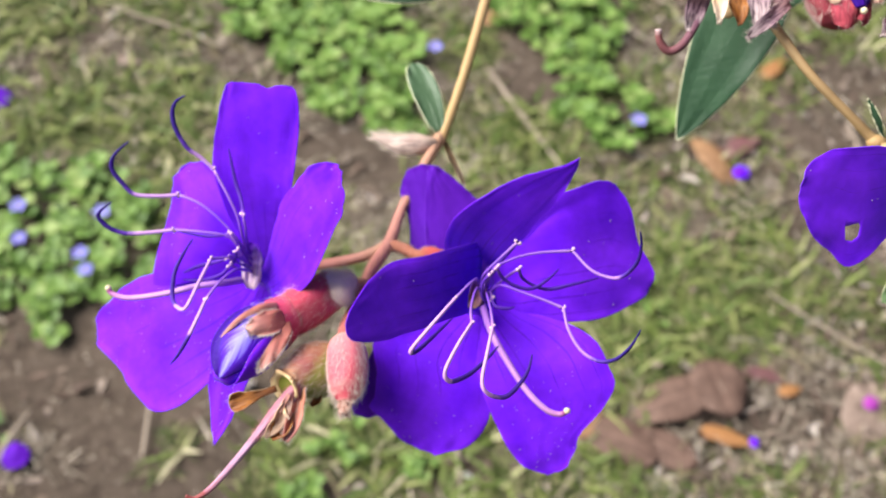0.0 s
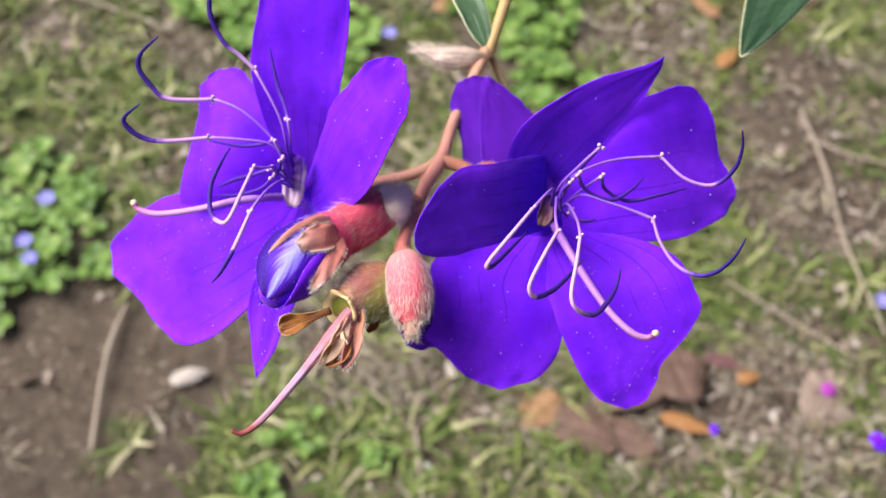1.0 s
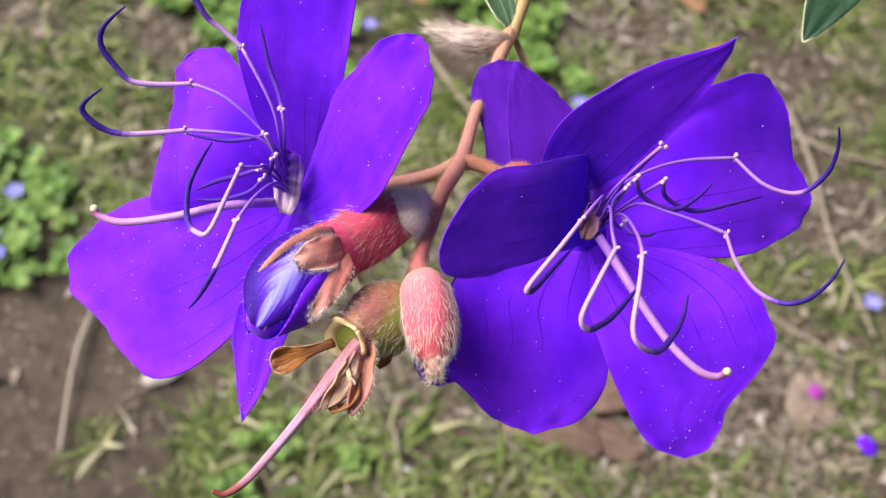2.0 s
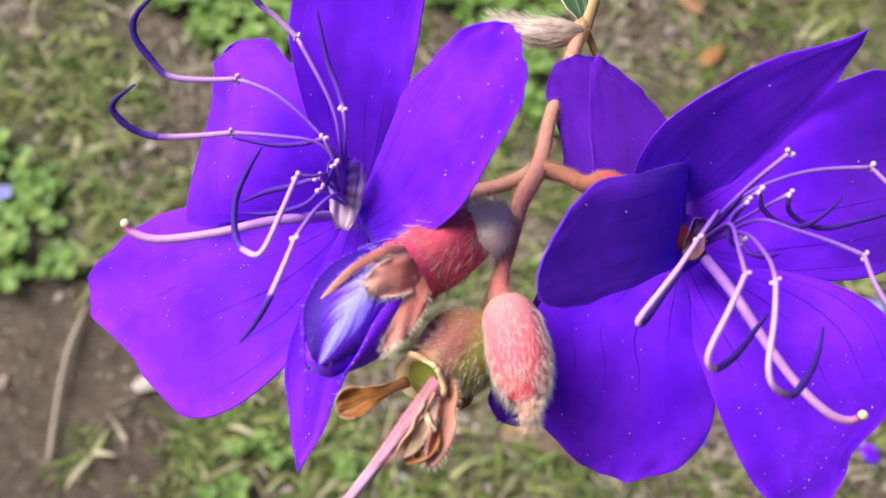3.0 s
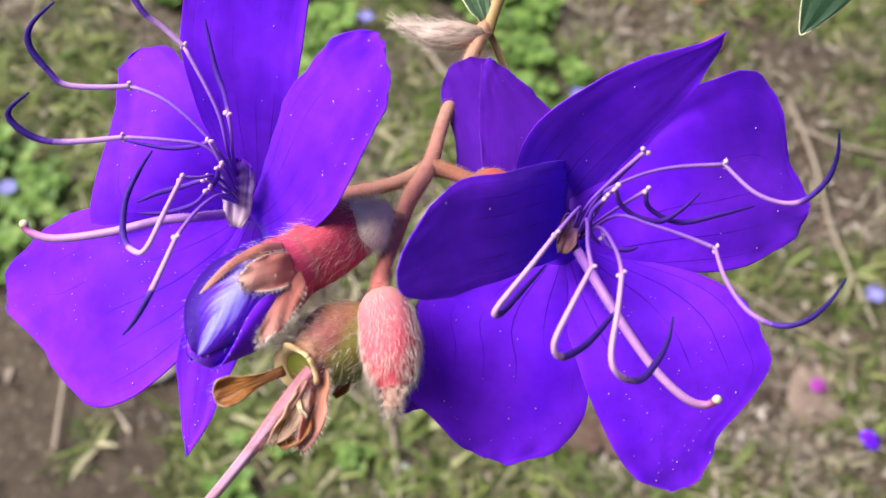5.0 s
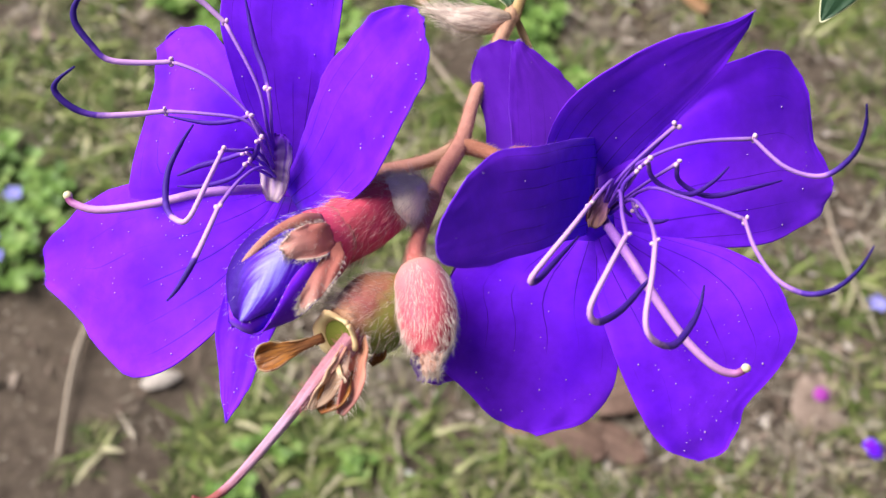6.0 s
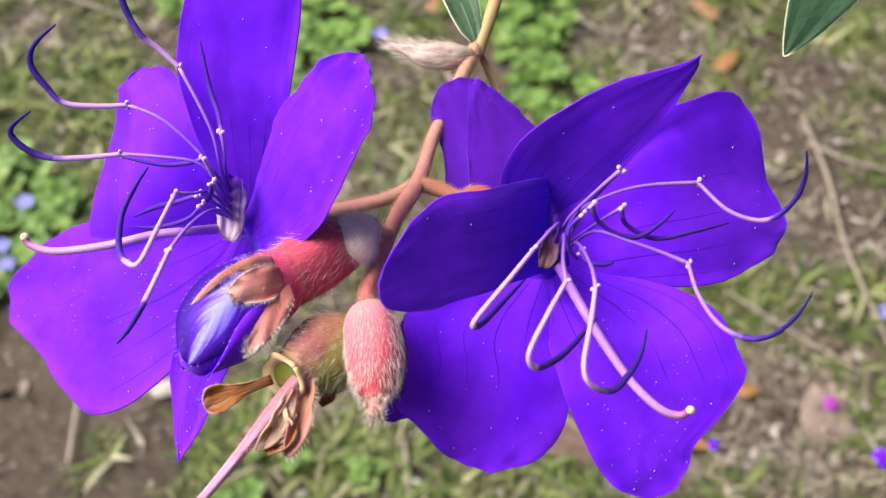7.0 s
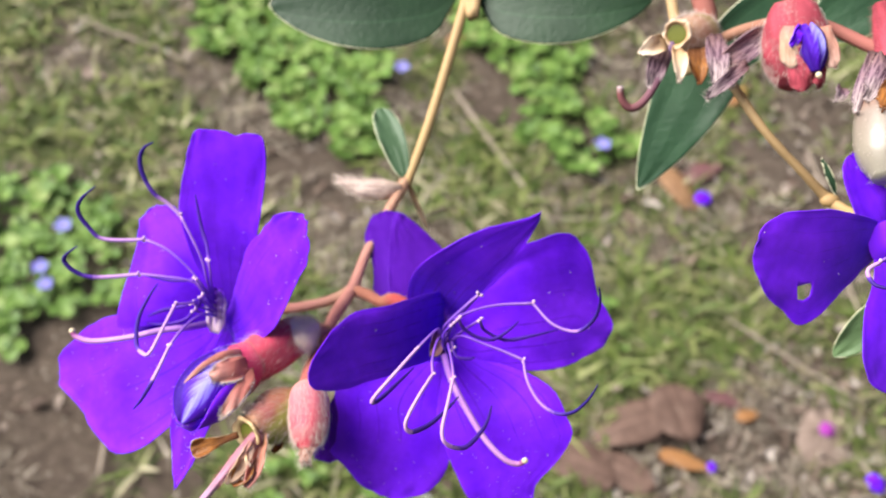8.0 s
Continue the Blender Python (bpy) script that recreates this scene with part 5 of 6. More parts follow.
THIRD["top"] = ((104.2, 20.4, 3.0), (94.4, 40.8, 3.0), 0.0,
            (3.0, 4.6, 5.0, 5.2, 5.0, 4.8, 4.4, 3.8, 3.2, 2.4, 1.5, 0.5),
            (-2.6, -3.4, -4.0, -4.2, -4.0, -3.8, -3.5, -3.0, -2.4, -1.8, -1.0, -0.4))
THIRD["upper_right"] = ((105.8, 20.4, 4.0), (142.4, 34.2, -5.0), 0.0,
                    (1.2, 5.0, 8.2, 10.6, 11.9, 13.1, 13.5, 11.8, 10.5, 9.5, 5.5, 1.5),
                    (-3.0, -4.3, -5.8, -7.2, -8.4, -8.3, -7.8, -7.4, -5.4, -2.4, -0.9, -0.3))
THIRD["lower_right"] = ((105.8, 19.1, 4.0), (138.6, -5.9, -5.5), 0.0,
                    (3.1, 5.3, 7.9, 10.4, 11.8, 11.2, 10.7, 10.2, 7.4, 3.2, 1.1, 0.2),
                    (-3.2, -4.6, -6.1, -7.8, -9.5, -11.0, -11.7, -10.4, -9.4, -6.8, -2.6, -0.8))
f3 = flower("open_flower", (105, 19.5, -6), "open violet flower with a bitten hole in one petal")
petal(f3, THIRD["left"], 1.4, bow=1.5, cup=1.5, dip=6, specks=4, hole=((82.4, 7.3, 11.0), 2.5), rows=40)
petal(f3, THIRD["low"], 2.1, bow=1.5, cup=1.0, dip=6, specks=6)
petal(f3, THIRD["top"], 3.1, bow=-1.0, cup=1.0, dip=6, specks=0)
petal(f3, THIRD["upper_right"], 4.1, bow=1.0, cup=1.0, dip=6, specks=6)
petal(f3, THIRD["lower_right"], 5.1, bow=1.0, cup=1.0, dip=6, specks=6)
throat(f3, (105.0, 17.0, 5.5), (106.0, 23.0, 7.5), 4.6, (105.0, 19.5, 0.5), (0.1, 0.0, 1))
for k in range(6):
    a = -2.6 + k * 0.75
    c, s = math.cos(a), math.sin(a)
    stamen(f3, [(105, 19.5, 4), (105 + 4 * c, 19.5 + 4 * s, 12), (105 + 9 * c, 19.5 + 9 * s, 15)],
           [(105 + 9 * c, 19.5 + 9 * s, 15), (105 + 13 * c, 19.5 + 13 * s, 17), (105 + 14 * c - 3 * s, 19.5 + 14 * s + 3 * c, 20), (105 + 11 * c - 6 * s, 19.5 + 11 * s + 6 * c, 22)], k % 2 == 1)
pistil(f3, [(105, 19, 4), (107, 15, 13), (111, 8, 17), (117, 3, 19)], 0.6)


# ---- buds and spent calyces ----
def hairy_body(parent, name, pts, radii, material, label, count, length, hair_mat=None, lean=0.7, sides=20, ridge=None, hi=0.97):
    bm = bmesh.new()
    frames = tube(bm, pts, radii, 26, sides, ridge)
    ob = part(name, bm, material, parent, label)
    if count:
        part("hair", hairs(around(frames, spread_spots(int(count * 1.3), 0.02, hi)), length, lean, 0.027), hair_mat or M_HAIR, ob, "coat of fine silky hairs", kind="stuff")
    return ob


bud = thing("closed_bud", (-39.6, -15, -13), "plump pink closed bud covered with silky white hairs", "flower bud", "buds on the branch")
hairy_body(bud, "bud_body", [(-38.2, -18.4, -9.6), (-37.8, -20.2, -7.6), (-37.1, -23.4, -4.2), (-36.6, -26.8, -0.8), (-36.3, -29.9, 2), (-36.1, -32.4, 4.4)], (3.4, 4.8, 5.1, 4.8, 3.6, 0.8), M_BUDPINK, "pink-red furry bud", 2000, 2.4, lean=5.0, hi=0.86, ridge=lambda a, s: 0.03 * math.sin(5 * a))
for k, (dx, dz) in enumerate(((-1.2, 0.5), (0.3, 1.6), (1.4, 0.2), (0.0, -1.2))):
    sepal((-36.1 + dx * 0.9, -31.6, 3.8 + dz * 0.9), (-35.8 + dx * 0.6, -35.4 + k * 0.6, 7.2 + dz * 0.5), 1.3, M_PEACH, bud, "sepal_tip", label="pale bristly sepal tip", hair=200, hair_len=2.2)

fbud = thing("opening_bud", (-40.5, -4.6, -23), "opening bud with a red furry calyx and furled violet petals", "flower bud", "buds on the branch")
cal_pts = [(-39.8, -4.4, -23), (-42.0, -5.0, -21.5), (-45.5, -6.8, -18.5), (-49.5, -9.6, -15), (-54, -13.0, -11)]
hairy_body(fbud, "calyx", cal_pts, (3.0, 4.6, 5.5, 5.9, 5.2), M_CALYX, "red calyx tube with silky hairs", 2200, 2.6, M_HAIR_RED, lean=2.6, ridge=lambda a, s: 0.06 * math.sin(4 * a + 2))
hairy_body(fbud, "calyx_down", cal_pts, (2.4, 4.0, 4.9, 5.3, 4.6), M_CALYX, "inner wall of the calyx with longer pale hairs", 700, 4.2, M_HAIR, lean=2.2)
bud_pts = [(-53.0, -11.5, -12.0), (-57.6, -14.6, -8.5), (-61.5, -18.2, -5), (-64.8, -22.5, -2), (-67.6, -27.4, 0.5)]
bm = bmesh.new()
bud_frames = tube(bm, bud_pts, (4.6, 6.6, 7.4, 6.4, 2.2), 30, 28)
core = part("furled_petals", bm, M_PETAL, fbud, "violet furled petals with a silvery sheen")


def wrap(frames, angle, half, s0, s1, parent, material, lift, label, spiral=0.0, hair=90):
    """A petal rolled round a bud, its left rim standing a little off."""
    bm = bmesh.new()
    grid = []
    n = len(frames) - 1
    rows, cols = 22, 16
    for i in range(rows):
        q = i / (rows - 1)
        at = (s0 + (s1 - s0) * q) * n
        k = min(int(at), n - 1)
        p, d, side, up, r = [x.lerp(y, at - k) if isinstance(x, Vector) else x + (y - x) * (at - k) for x, y in zip(frames[k], frames[k + 1])]
        row = []
        for j in range(cols):
            c = j / (cols - 1) * 2 - 1
            a = angle + spiral * q + half * c * (1 - 0.75 * q ** 5)
            off = 0.2 + lift * (0.35 + 0.65 * q) * max(0.0, c) ** 2 + 0.3 * noise.noise(Vector((a * 1.6, q * 4, angle * 3)))
            row.append(p + (side * math.cos(a) + up * math.sin(a)) * (r + off))
        grid.append(row)
    sheet(bm, grid, lambda i, j: (j / (cols - 1) - 0.5, i / (rows - 1)))
    ob = part("rolled_petal", bm, material, parent, label, solid=0.0003)
    roots = []
    for _ in range(hair):
        i, j = rng.randrange(3, rows), rng.choice((cols - 1, cols - 1, cols - 1, 0, rng.randrange(cols)))
        p, d, side, up, r = frames[min(int((s0 + (s1 - s0) * i / (rows - 1)) * n + 0.5), n)]
        roots.append((grid[i][j], (grid[i][j] - p).normalized(), d))
    part("hair", hairs(roots, 1.0, 1.8, 0.016), M_HAIR, ob, "silky hairs along the rim", kind="stuff")


toward = max(range(48), key=lambda k: (bud_frames[14][2] * math.cos(k * 0.1309) + bud_frames[14][3] * math.sin(k * 0.1309)).dot(Vector((0.0, 0.0, 1)))) * 0.1309
hairy_body(fbud, "calyx_lip", [(-52.4, -11.7, -12.2), (-54.2, -12.6, -11.0), (-55.8, -13.6, -9.8), (-57.2, -14.6, -8.7)], (5.3, 6.0, 6.7, 7.1), M_CALYX, "red lip of the calyx", 900, 1.7, lean=2.8, sides=26)
wrap(bud_frames, toward + 2.0, 1.5, 0.14, 1.0, fbud, M_PETAL, 1.3, "deep violet rolled petal", 0.3, 45)
wrap(bud_frames, toward - 2.0, 1.5, 0.14, 1.0, fbud, M_PETAL, 1.0, "deep violet rolled petal", 0.3, 45)
wrap(bud_frames, toward, 1.3, 0.08, 0.99, fbud, M_BUDBLUE, 0.7, "rolled petal with a painted silvery blue sheen", 0.25, 80)
ROUND = tuple(6.0 * 2.0 * (0.10 + 0.9 * math.sin(math.pi / 2 * i / 11)) ** 0.5 * (1.0001 - math.sin(math.pi / 2 * i / 11)) ** 0.5 / 1.0 + 0.05 for i in range(12))


def ribbon(parent, name, pts, widths, material, label, cup=0.6, roll=0.0, ruffle=0.25, hair=0, hair_len=1.2, seed=0.0):
    """A thin curling strip of tissue along a bent line, its edges rolled up by cup and turned about its line by roll."""
    rows, cols = 26, 11
    line = curve_points(pts, rows)
    grid, roots = [], []
    for i, p in enumerate(line):
        s = i / (rows - 1)
        d = (line[min(i + 1, rows - 1)] - line[max(i - 1, 0)]).normalized()
        side = d.cross(Vector((0, 0, 1))).normalized()
        side = Matrix.Rotation(roll * (0.4 + 0.6 * s), 3, d) @ side
        up = side.cross(d)
        w = fade(widths, s) / 2
        row = []
        for j in range(cols):
            c = j / (cols - 1) * 2 - 1
            lift = cup * w * (c * c - 0.4) + ruffle * noise.noise(Vector((c * 1.5 + seed, s * 5.0, seed))) * (0.3 + abs(c))
            row.append(p + side * (c * w * (1 + 0.16 * noise.noise(Vector((seed, s * 4.5, c))))) + up * lift)
        grid.append(row)
        for j in (0, cols - 1, cols // 2):
            out = side * (1 if j else -1) if j != cols // 2 else up
            roots.append((row[j], out + up * 0.5, d))
    bm = bmesh.new()
    sheet(bm, grid, lambda i, j: (j / (cols - 1) - 0.5, i / (rows - 1)))
    ob = part(name, bm, material, parent, label, solid=0.0003)
    if hair:
        part("hair", hairs([rng.choice(roots) for _ in range(hair)], hair_len, 1.0, 0.02), M_HAIR, ob, "fine pale hairs", kind="stuff")
    return ob


NARROW = [(-54.6, -9.8, -4.5), (-57.2, -9.7, -1.0), (-60.1, -10.5, 0.6), (-63.2, -12.7, 1.6), (-65.6, -15.1, 2.0), (-67.6, -17.3, 1.6)]


def bud_sepal(base, tip, width, bow, cup, label, outline=ROUND, hair=260, material=None, slope=0.0, parent=None, rim_mat=None):
    """A felted sepal with a pale bristly rim."""
    l, r = scaled(outline, width / 12.0)
    bm, grid, face = blade(base, tip, slope, l, r, bow=bow, cup=cup, ruffle=0.6, rows=22, cols=14, seed=width + bow)
    ob = part("sepal", bm, material or M_SEPAL, parent or fbud, label, solid=0.0004)
    bm = bmesh.new()
    rim = [g[0] for g in grid[2:]] + [g[-1] for g in reversed(grid[2:])]
    tube(bm, rim, (0.08, 0.16, 0.21, 0.22, 0.21, 0.16, 0.08), 60, 6)
    part("sepal_rim", bm, rim_mat or M_SEPAL_RIM, ob, "pale thin rim")
    along = (Vector(tip) - Vector(base)).normalized()
    roots = []
    for k in range(hair):
        i = rng.randrange(1, 22)
        j = rng.choice((0, 13)) if k % 3 else rng.randrange(14)
        out = grid[i][j] - (grid[i][6] + grid[i][7]) / 2
        roots.append((grid[i][j], (face + (out.normalized() if out.length > 0.2 else along)).normalized(), along))
    part("hair", hairs(roots, 1.35, 1.2, 0.020), M_HAIR, ob, "fine pale hairs", kind="stuff")


bud_sepal((-52.8, -12.2, -4.0), (-60.4, -14.6, 2.8), 5.4, 1.6, -1.0, "rounded brownish pink sepal with a pale rim", hair=700)
ribbon(fbud, "sepal", NARROW, (2.6, 2.4, 1.5, 1.1, 0.9, 0.3), M_PINKSEPAL, "narrow brown-pink sepal curving along the bud", cup=-0.4, hair=160, hair_len=0.9)
bud_sepal((-51.6, -13.2, -5.0), (-57.6, -24.6, 1.5), 5.6, 2.0, -0.7, "pinkish downy sepal along the bud", LANCE, 1300)
bud_sepal((-52.0, -10.0, -17.0), (-58.5, -17.5, -15.5), 6.0, -1.0, 1.5, "brownish sepal behind the bud", LANCE, 60)

# spent flower: green capsule with a withered calyx rim, sepals and the old style
cap = thing("spent_flower", (-41.0, -23, -18), "spent flower with green capsule, withered sepals and pink style", "seed capsule")
hairy_body(cap, "capsule", [(-40.5, -22.5, -18), (-42.5, -24.2, -14), (-46.0, -25.8, -9), (-49.0, -27.0, -4.5), (-51.3, -27.8, -1.5)], (2.6, 6.0, 7.0, 5.4, 3.3), M_GREEN, "green and reddish hairy capsule", 1500, 2.8, M_HAIR, lean=2.2, ridge=lambda a, s: 0.03 * math.sin(6 * a))


def rim_ring(centre, out, radius, parent, thick=0.55, material=None):
    d = Vector(out).normalized()
    a = d.orthogonal().normalized()
    b = d.cross(a)
    bm = bmesh.new()
    grid = []
    for i in range(8):
        q = i / 7
        row = []
        for k in range(41):
            t = 2 * math.pi * (k % 40) / 40
            w = noise.noise(Vector((math.cos(t) * 1.7, math.sin(t) * 1.7, radius + q * 0.8)))
            r = radius * (0.80 + (0.34 + 0.55 * w) * q) + thick * math.sin(math.pi * q) * 0.5
            row.append(Vector(centre) + (a * math.cos(t) + b * math.sin(t)) * r + d * thick * (1.6 * math.sin(math.pi * q * 0.85) - 0.5 + 2.4 * w * q))
        grid.append(row)
    sheet(bm, grid, lambda i, k: (k / 13.0, i / 7))
    part("rim", bm, material or M_RIM, parent, "dry yellowish crinkled rim of the calyx", solid=0.0004)
    # shallow green disc closes the cup; the pit's shade is in its dark colour
    bm = bmesh.new()
    tube(bm, [Vector(centre) - d * 0.6, Vector(centre) - d * 0.2, Vector(centre) - d * 0.1], (radius * 0.95, radius * 0.9, radius * 0.5), 6, 16)
    part("hollow", bm, M_HOLLOW, parent, "green disc darkened to read as the calyx hollow")


rim_ring((-51.6, -29.2, -0.8), (-0.75, -0.35, 1), 3.7, cap, 0.75, M_RIM_CREAM)
SPOON = (2.0, 2.0, 2.1, 2.6, 3.6, 4.8, 5.8, 6.0, 5.6, 4.4, 2.8, 0.8)
bud_sepal((-53.9, -29.2, 0.2), (-64.5, -33.2, 3.6), 4.6, 1.0, 1.8, "curled brown withered sepal", SPOON, 50, M_DRYSEPAL, 0.2, cap, M_RIM)
ribbon(cap, "sepal", [(-48.6, -29.6, -0.6), (-48.2, -31.6, 1.4), (-48.6, -34.6, 2.6), (-49.4, -37.7, 3.8), (-50.8, -41.4, 4.6)], (3.6, 3.4, 3.0, 3.6, 3.2, 1.2), M_SALMON, "hanging salmon-pink curled sepal", cup=0.9, roll=-0.3, ruffle=0.5, hair=420, hair_len=1.5, seed=3.1)
ribbon(cap, "tissue_flap", [(-49.9, -31.0, 2.4), (-51.3, -34.2, 3.6), (-53.0, -37.4, 4.4), (-55.8, -40.6, 4.6)], (1.4, 2.6, 3.4, 3.0, 0.9), M_TAN, "tan papery flap along the old style", cup=0.7, roll=-0.4, ruffle=0.6, hair=90, seed=7.7)
ribbon(cap, "sepal", [(-49.4, -33.0, 1.0), (-50.6, -36.0, 2.2), (-52.0, -38.6, 3.4), (-54.4, -40.8, 4.0)], (1.2, 2.8, 4.4, 4.0, 1.6), M_DRYSEPAL, "cupped bronze withered sepal", cup=1.3, roll=0.2, ruffle=0.4, hair=30, seed=5.2)
ribbon(cap, "sepal", [(-45.5, -30.6, -7.0), (-45.0, -32.6, -6.2), (-46.4, -34.2, -5.4)], (2.6, 2.2, 0.9), M_DRYSEPAL, "dark withered sepal stub", cup=0.8, seed=1.3)
bm = bmesh.new()
sty_pts = [(-48.2, -28.6, -2.5), (-50.6, -31.4, 1.6), (-54.5, -35.9, 3.2), (-59.0, -41.6, 4.8), (-65.2, -49.0, 6.5), (-69.0, -52.9, 7.6), (-71.9, -54.6, 8.3), (-74.0, -53.9, 9)]
sty_frames = tube(bm, sty_pts, (1.9, 1.6, 1.25, 0.95, 0.78, 0.72, 0.6, 0.45), 44, 24, lambda a, s: (0.22 * math.sin(5 * a + 7 * s) + 0.14 * math.sin(8 * a - 9 * s)) * max(0.04, 1 - 1.8 * s))
old = part("old_style", bm, M_OLDSTYLE, cap, "long withering pink style with a hooked end")
part("hair", hairs(around(sty_frames, spread_spots(420, 0.0, 0.42)), 1.3, 0.5, 0.028), M_HAIR_RED, old, "short fine hairs", kind="stuff")
ribbon(cap, "fibre_strip", [(-51.2, -33.4, 3.6), (-50.8, -34.8, 4.6), (-49.8, -36.2, 4.4)], (0.6, 0.8, 0.4), M_CREAM, "loose cream fibre", cup=0.5, seed=2.4)
ribbon(cap, "fibre_strip", [(-50.2, -30.4, 3.0), (-52.0, -33.6, 4.0), (-54.4, -37.4, 4.4)], (0.9, 1.1, 0.3), M_PEACH, "shrivelled pinkish fibre", cup=0.5, seed=4.4)


# ---- stems, stalks and leaves ----
def green_leaf(parent, base, tip, width, slope=0.0, bow=3.0, cup=1.5, skew=0.0, label="", seed=0.0, outline=None, material=None):
    """A leaf with sunk lengthwise veins and a pale felted rim."""
    k = width / 2 / 6.0
    outline = outline or LANCE
    l, r = tuple(x * k * (1 + skew) for x in outline), tuple(-x * k * (1 - skew) for x in outline)
    bm, grid, face = blade(base, tip, slope, l, r, bow=bow, cup=cup, ruffle=0.5, rows=26, cols=14, seed=seed)
    ob = part("leaf", bm, material or M_LEAF, parent, label, solid=0.0004)
    bm = bmesh.new()
    edge = [g[0] for g in grid] + [g[-1] for g in reversed(grid)]
    tube(bm, edge, (0.12, 0.17, 0.17, 0.17, 0.17, 0.17, 0.12), 90, 6)
    part("leaf_margin", bm, M_MARGIN, ob, "pale felted leaf rim")
    bm = bmesh.new()
    mids = [(g[6] + g[7]) / 2 - face * 0.15 for g in grid]
    tube(bm, mids, (0.5, 0.3, 0.12), 20, 6)
    part("midrib", bm, material or M_LEAF, ob, "raised green midrib")


def to_plant(p):
    return tuple(PLANT.inverted() @ Vector(p))


branch = thing("flowering_branch", (-18.0, 38.5, -66), "tan flowering branch with reddish side stalks and pale-rimmed leaves", "branch")
stem_pts = [(-18.2, 37.4, -66), (-12.3, 55.5, -72), (-6.7, 75.9, -78), (-0.8, 98.8, -84), (3.4, 116.8, -90), to_plant((0.04, 0.60, 1.40)), to_plant((0.10, 1.20, 1.42)), to_plant((0.25, 1.90, 1.25)), to_plant((0.30, 2.40, 0.75)), to_plant((0.30, 2.60, -0.05))]
bm = bmesh.new()
tube(bm, stem_pts, (1.5, 1.55, 1.6, 1.7, 1.8, 2.6, 3.4, 4.6, 7, 11), 90, 10, lambda a, s: 0.05 * math.sin(4 * a) + 0.03 * math.sin(140 * s))
part("stem", bm, M_STEM, branch, "tan four-angled stem")
bm = bmesh.new()
rach = [(-18.4, 39.0, -67), (-20.5, 33.5, -60), (-23.8, 25.8, -52), (-27.5, 16.6, -44), (-30.4, 6.7, -36), (-34.3, -0.2, -30), (-36.5, -6.8, -24), (-38.1, -11.5, -19), (-39.0, -15.5, -13.5), (-38.5, -18.0, -10)]
rf = tube(bm, rach, (1.8, 1.5, 1.3, 1.35, 1.7, 1.4, 1.3, 1.45, 1.8), 40, 10, lambda a, s: 0.05 * math.sin(3 * a + 9 * s))
ra = part("flower_stalk", bm, M_STALK, branch, "reddish downy flower stalk")
part("hair", hairs(around(rf, spread_spots(5600, 0.0, 1.0)), 0.95, 0.7, 0.022), M_DOWN, ra, "short rusty down", kind="stuff")
for pts, radii in (
    ([(-30.4, 6.2, -36), (-36.6, 3.2, -35.5), (-45.5, 1.2, -35.5), (-53.5, 0.3, -37), (-62.5, -1.2, -36)], (1.6, 1.35, 1.4, 1.5, 2.0)),
    ([(-30.4, 6.2, -36), (-26.0, 4.9, -35), (-22.0, 3.0, -33), (-18.5, 3.4, -32), (-12.5, 0.0, -31), (-5.0, -7.9, -29)], (1.7, 1.5, 1.6, 2.2, 2.4, 2.4)),
    ([(-35.6, -4.6, -26), (-37.8, -4.4, -24), (-40.4, -4.6, -22.5)], (1.4, 1.6, 2.2)),
    ([(-38.6, -13.0, -16.5), (-39.6, -17.5, -18), (-41.0, -23, -17.5)], (1.4, 1.7, 2.4)),
    ([(-22.0, 3.2, -33), (-17, 1.0, -37), (-13, 1.5, -39)], (1.4, 1.6, 2.0)),
):
    bm = bmesh.new()
    fr = tube(bm, pts, radii, 18, 10)
    ob = part("side_stalk", bm, M_STALK_RED if len(radii) == 6 else M_STALK, branch)
    part("hair", hairs(around(fr, spread_spots(1800)), 0.9, 0.7, 0.022), M_DOWN, ob, "short rusty down", kind="stuff")
# grey woolly bract beside the opening bud
bract = hairy_body(branch, "bracteole", [(-42.2, -5.6, -18.4), (-40.7, -4.7, -18.0), (-38.9, -3.7, -18.6), (-37.3, -3.5, -20)], (4.9, 4.5, 3.0, 0.8), M_BRACT, "cream silky bract", 1700, 2.8, lean=-0.7)
# bud scale and small leaf at the node
hairy_body(branch, "axil_bud", [(-19.5, 36.5, -62.5), (-24.0, 36.0, -61), (-29.5, 36.0, -60), (-33.5, 37.2, -60), (-37.5, 38.6, -60)], (1.6, 3.0, 2.8, 1.6, 0.3), M_SILKY, "cream-pink silky bud in the leaf axil", 900, 3.2, lean=3.0)
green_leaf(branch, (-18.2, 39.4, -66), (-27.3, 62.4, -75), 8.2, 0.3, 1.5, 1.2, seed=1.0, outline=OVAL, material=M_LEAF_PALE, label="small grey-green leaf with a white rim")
sepal((-17.5, 38.0, -67), (-11.5, 24.5, -74), 1.6, M_CREAM, branch, "stipule", label="narrow pale folded leaf at the node", bow=0.8, cup=0.6)
green_leaf(branch, (-2.4, 101.5, -85), (-63.4, 96.0, -80), 41, 0.0, 3.0, 3.0, seed=3.0, material=M_LEAF_DARK, label="broad dark green leaf with a pale rim")
green_leaf(branch, (0.8, 101.8, -85), (58, 98.5, -80), 40, 0.0, 3.0, 3.0, seed=4.0, material=M_LEAF_DARK, label="broad dark green leaf with a pale rim")

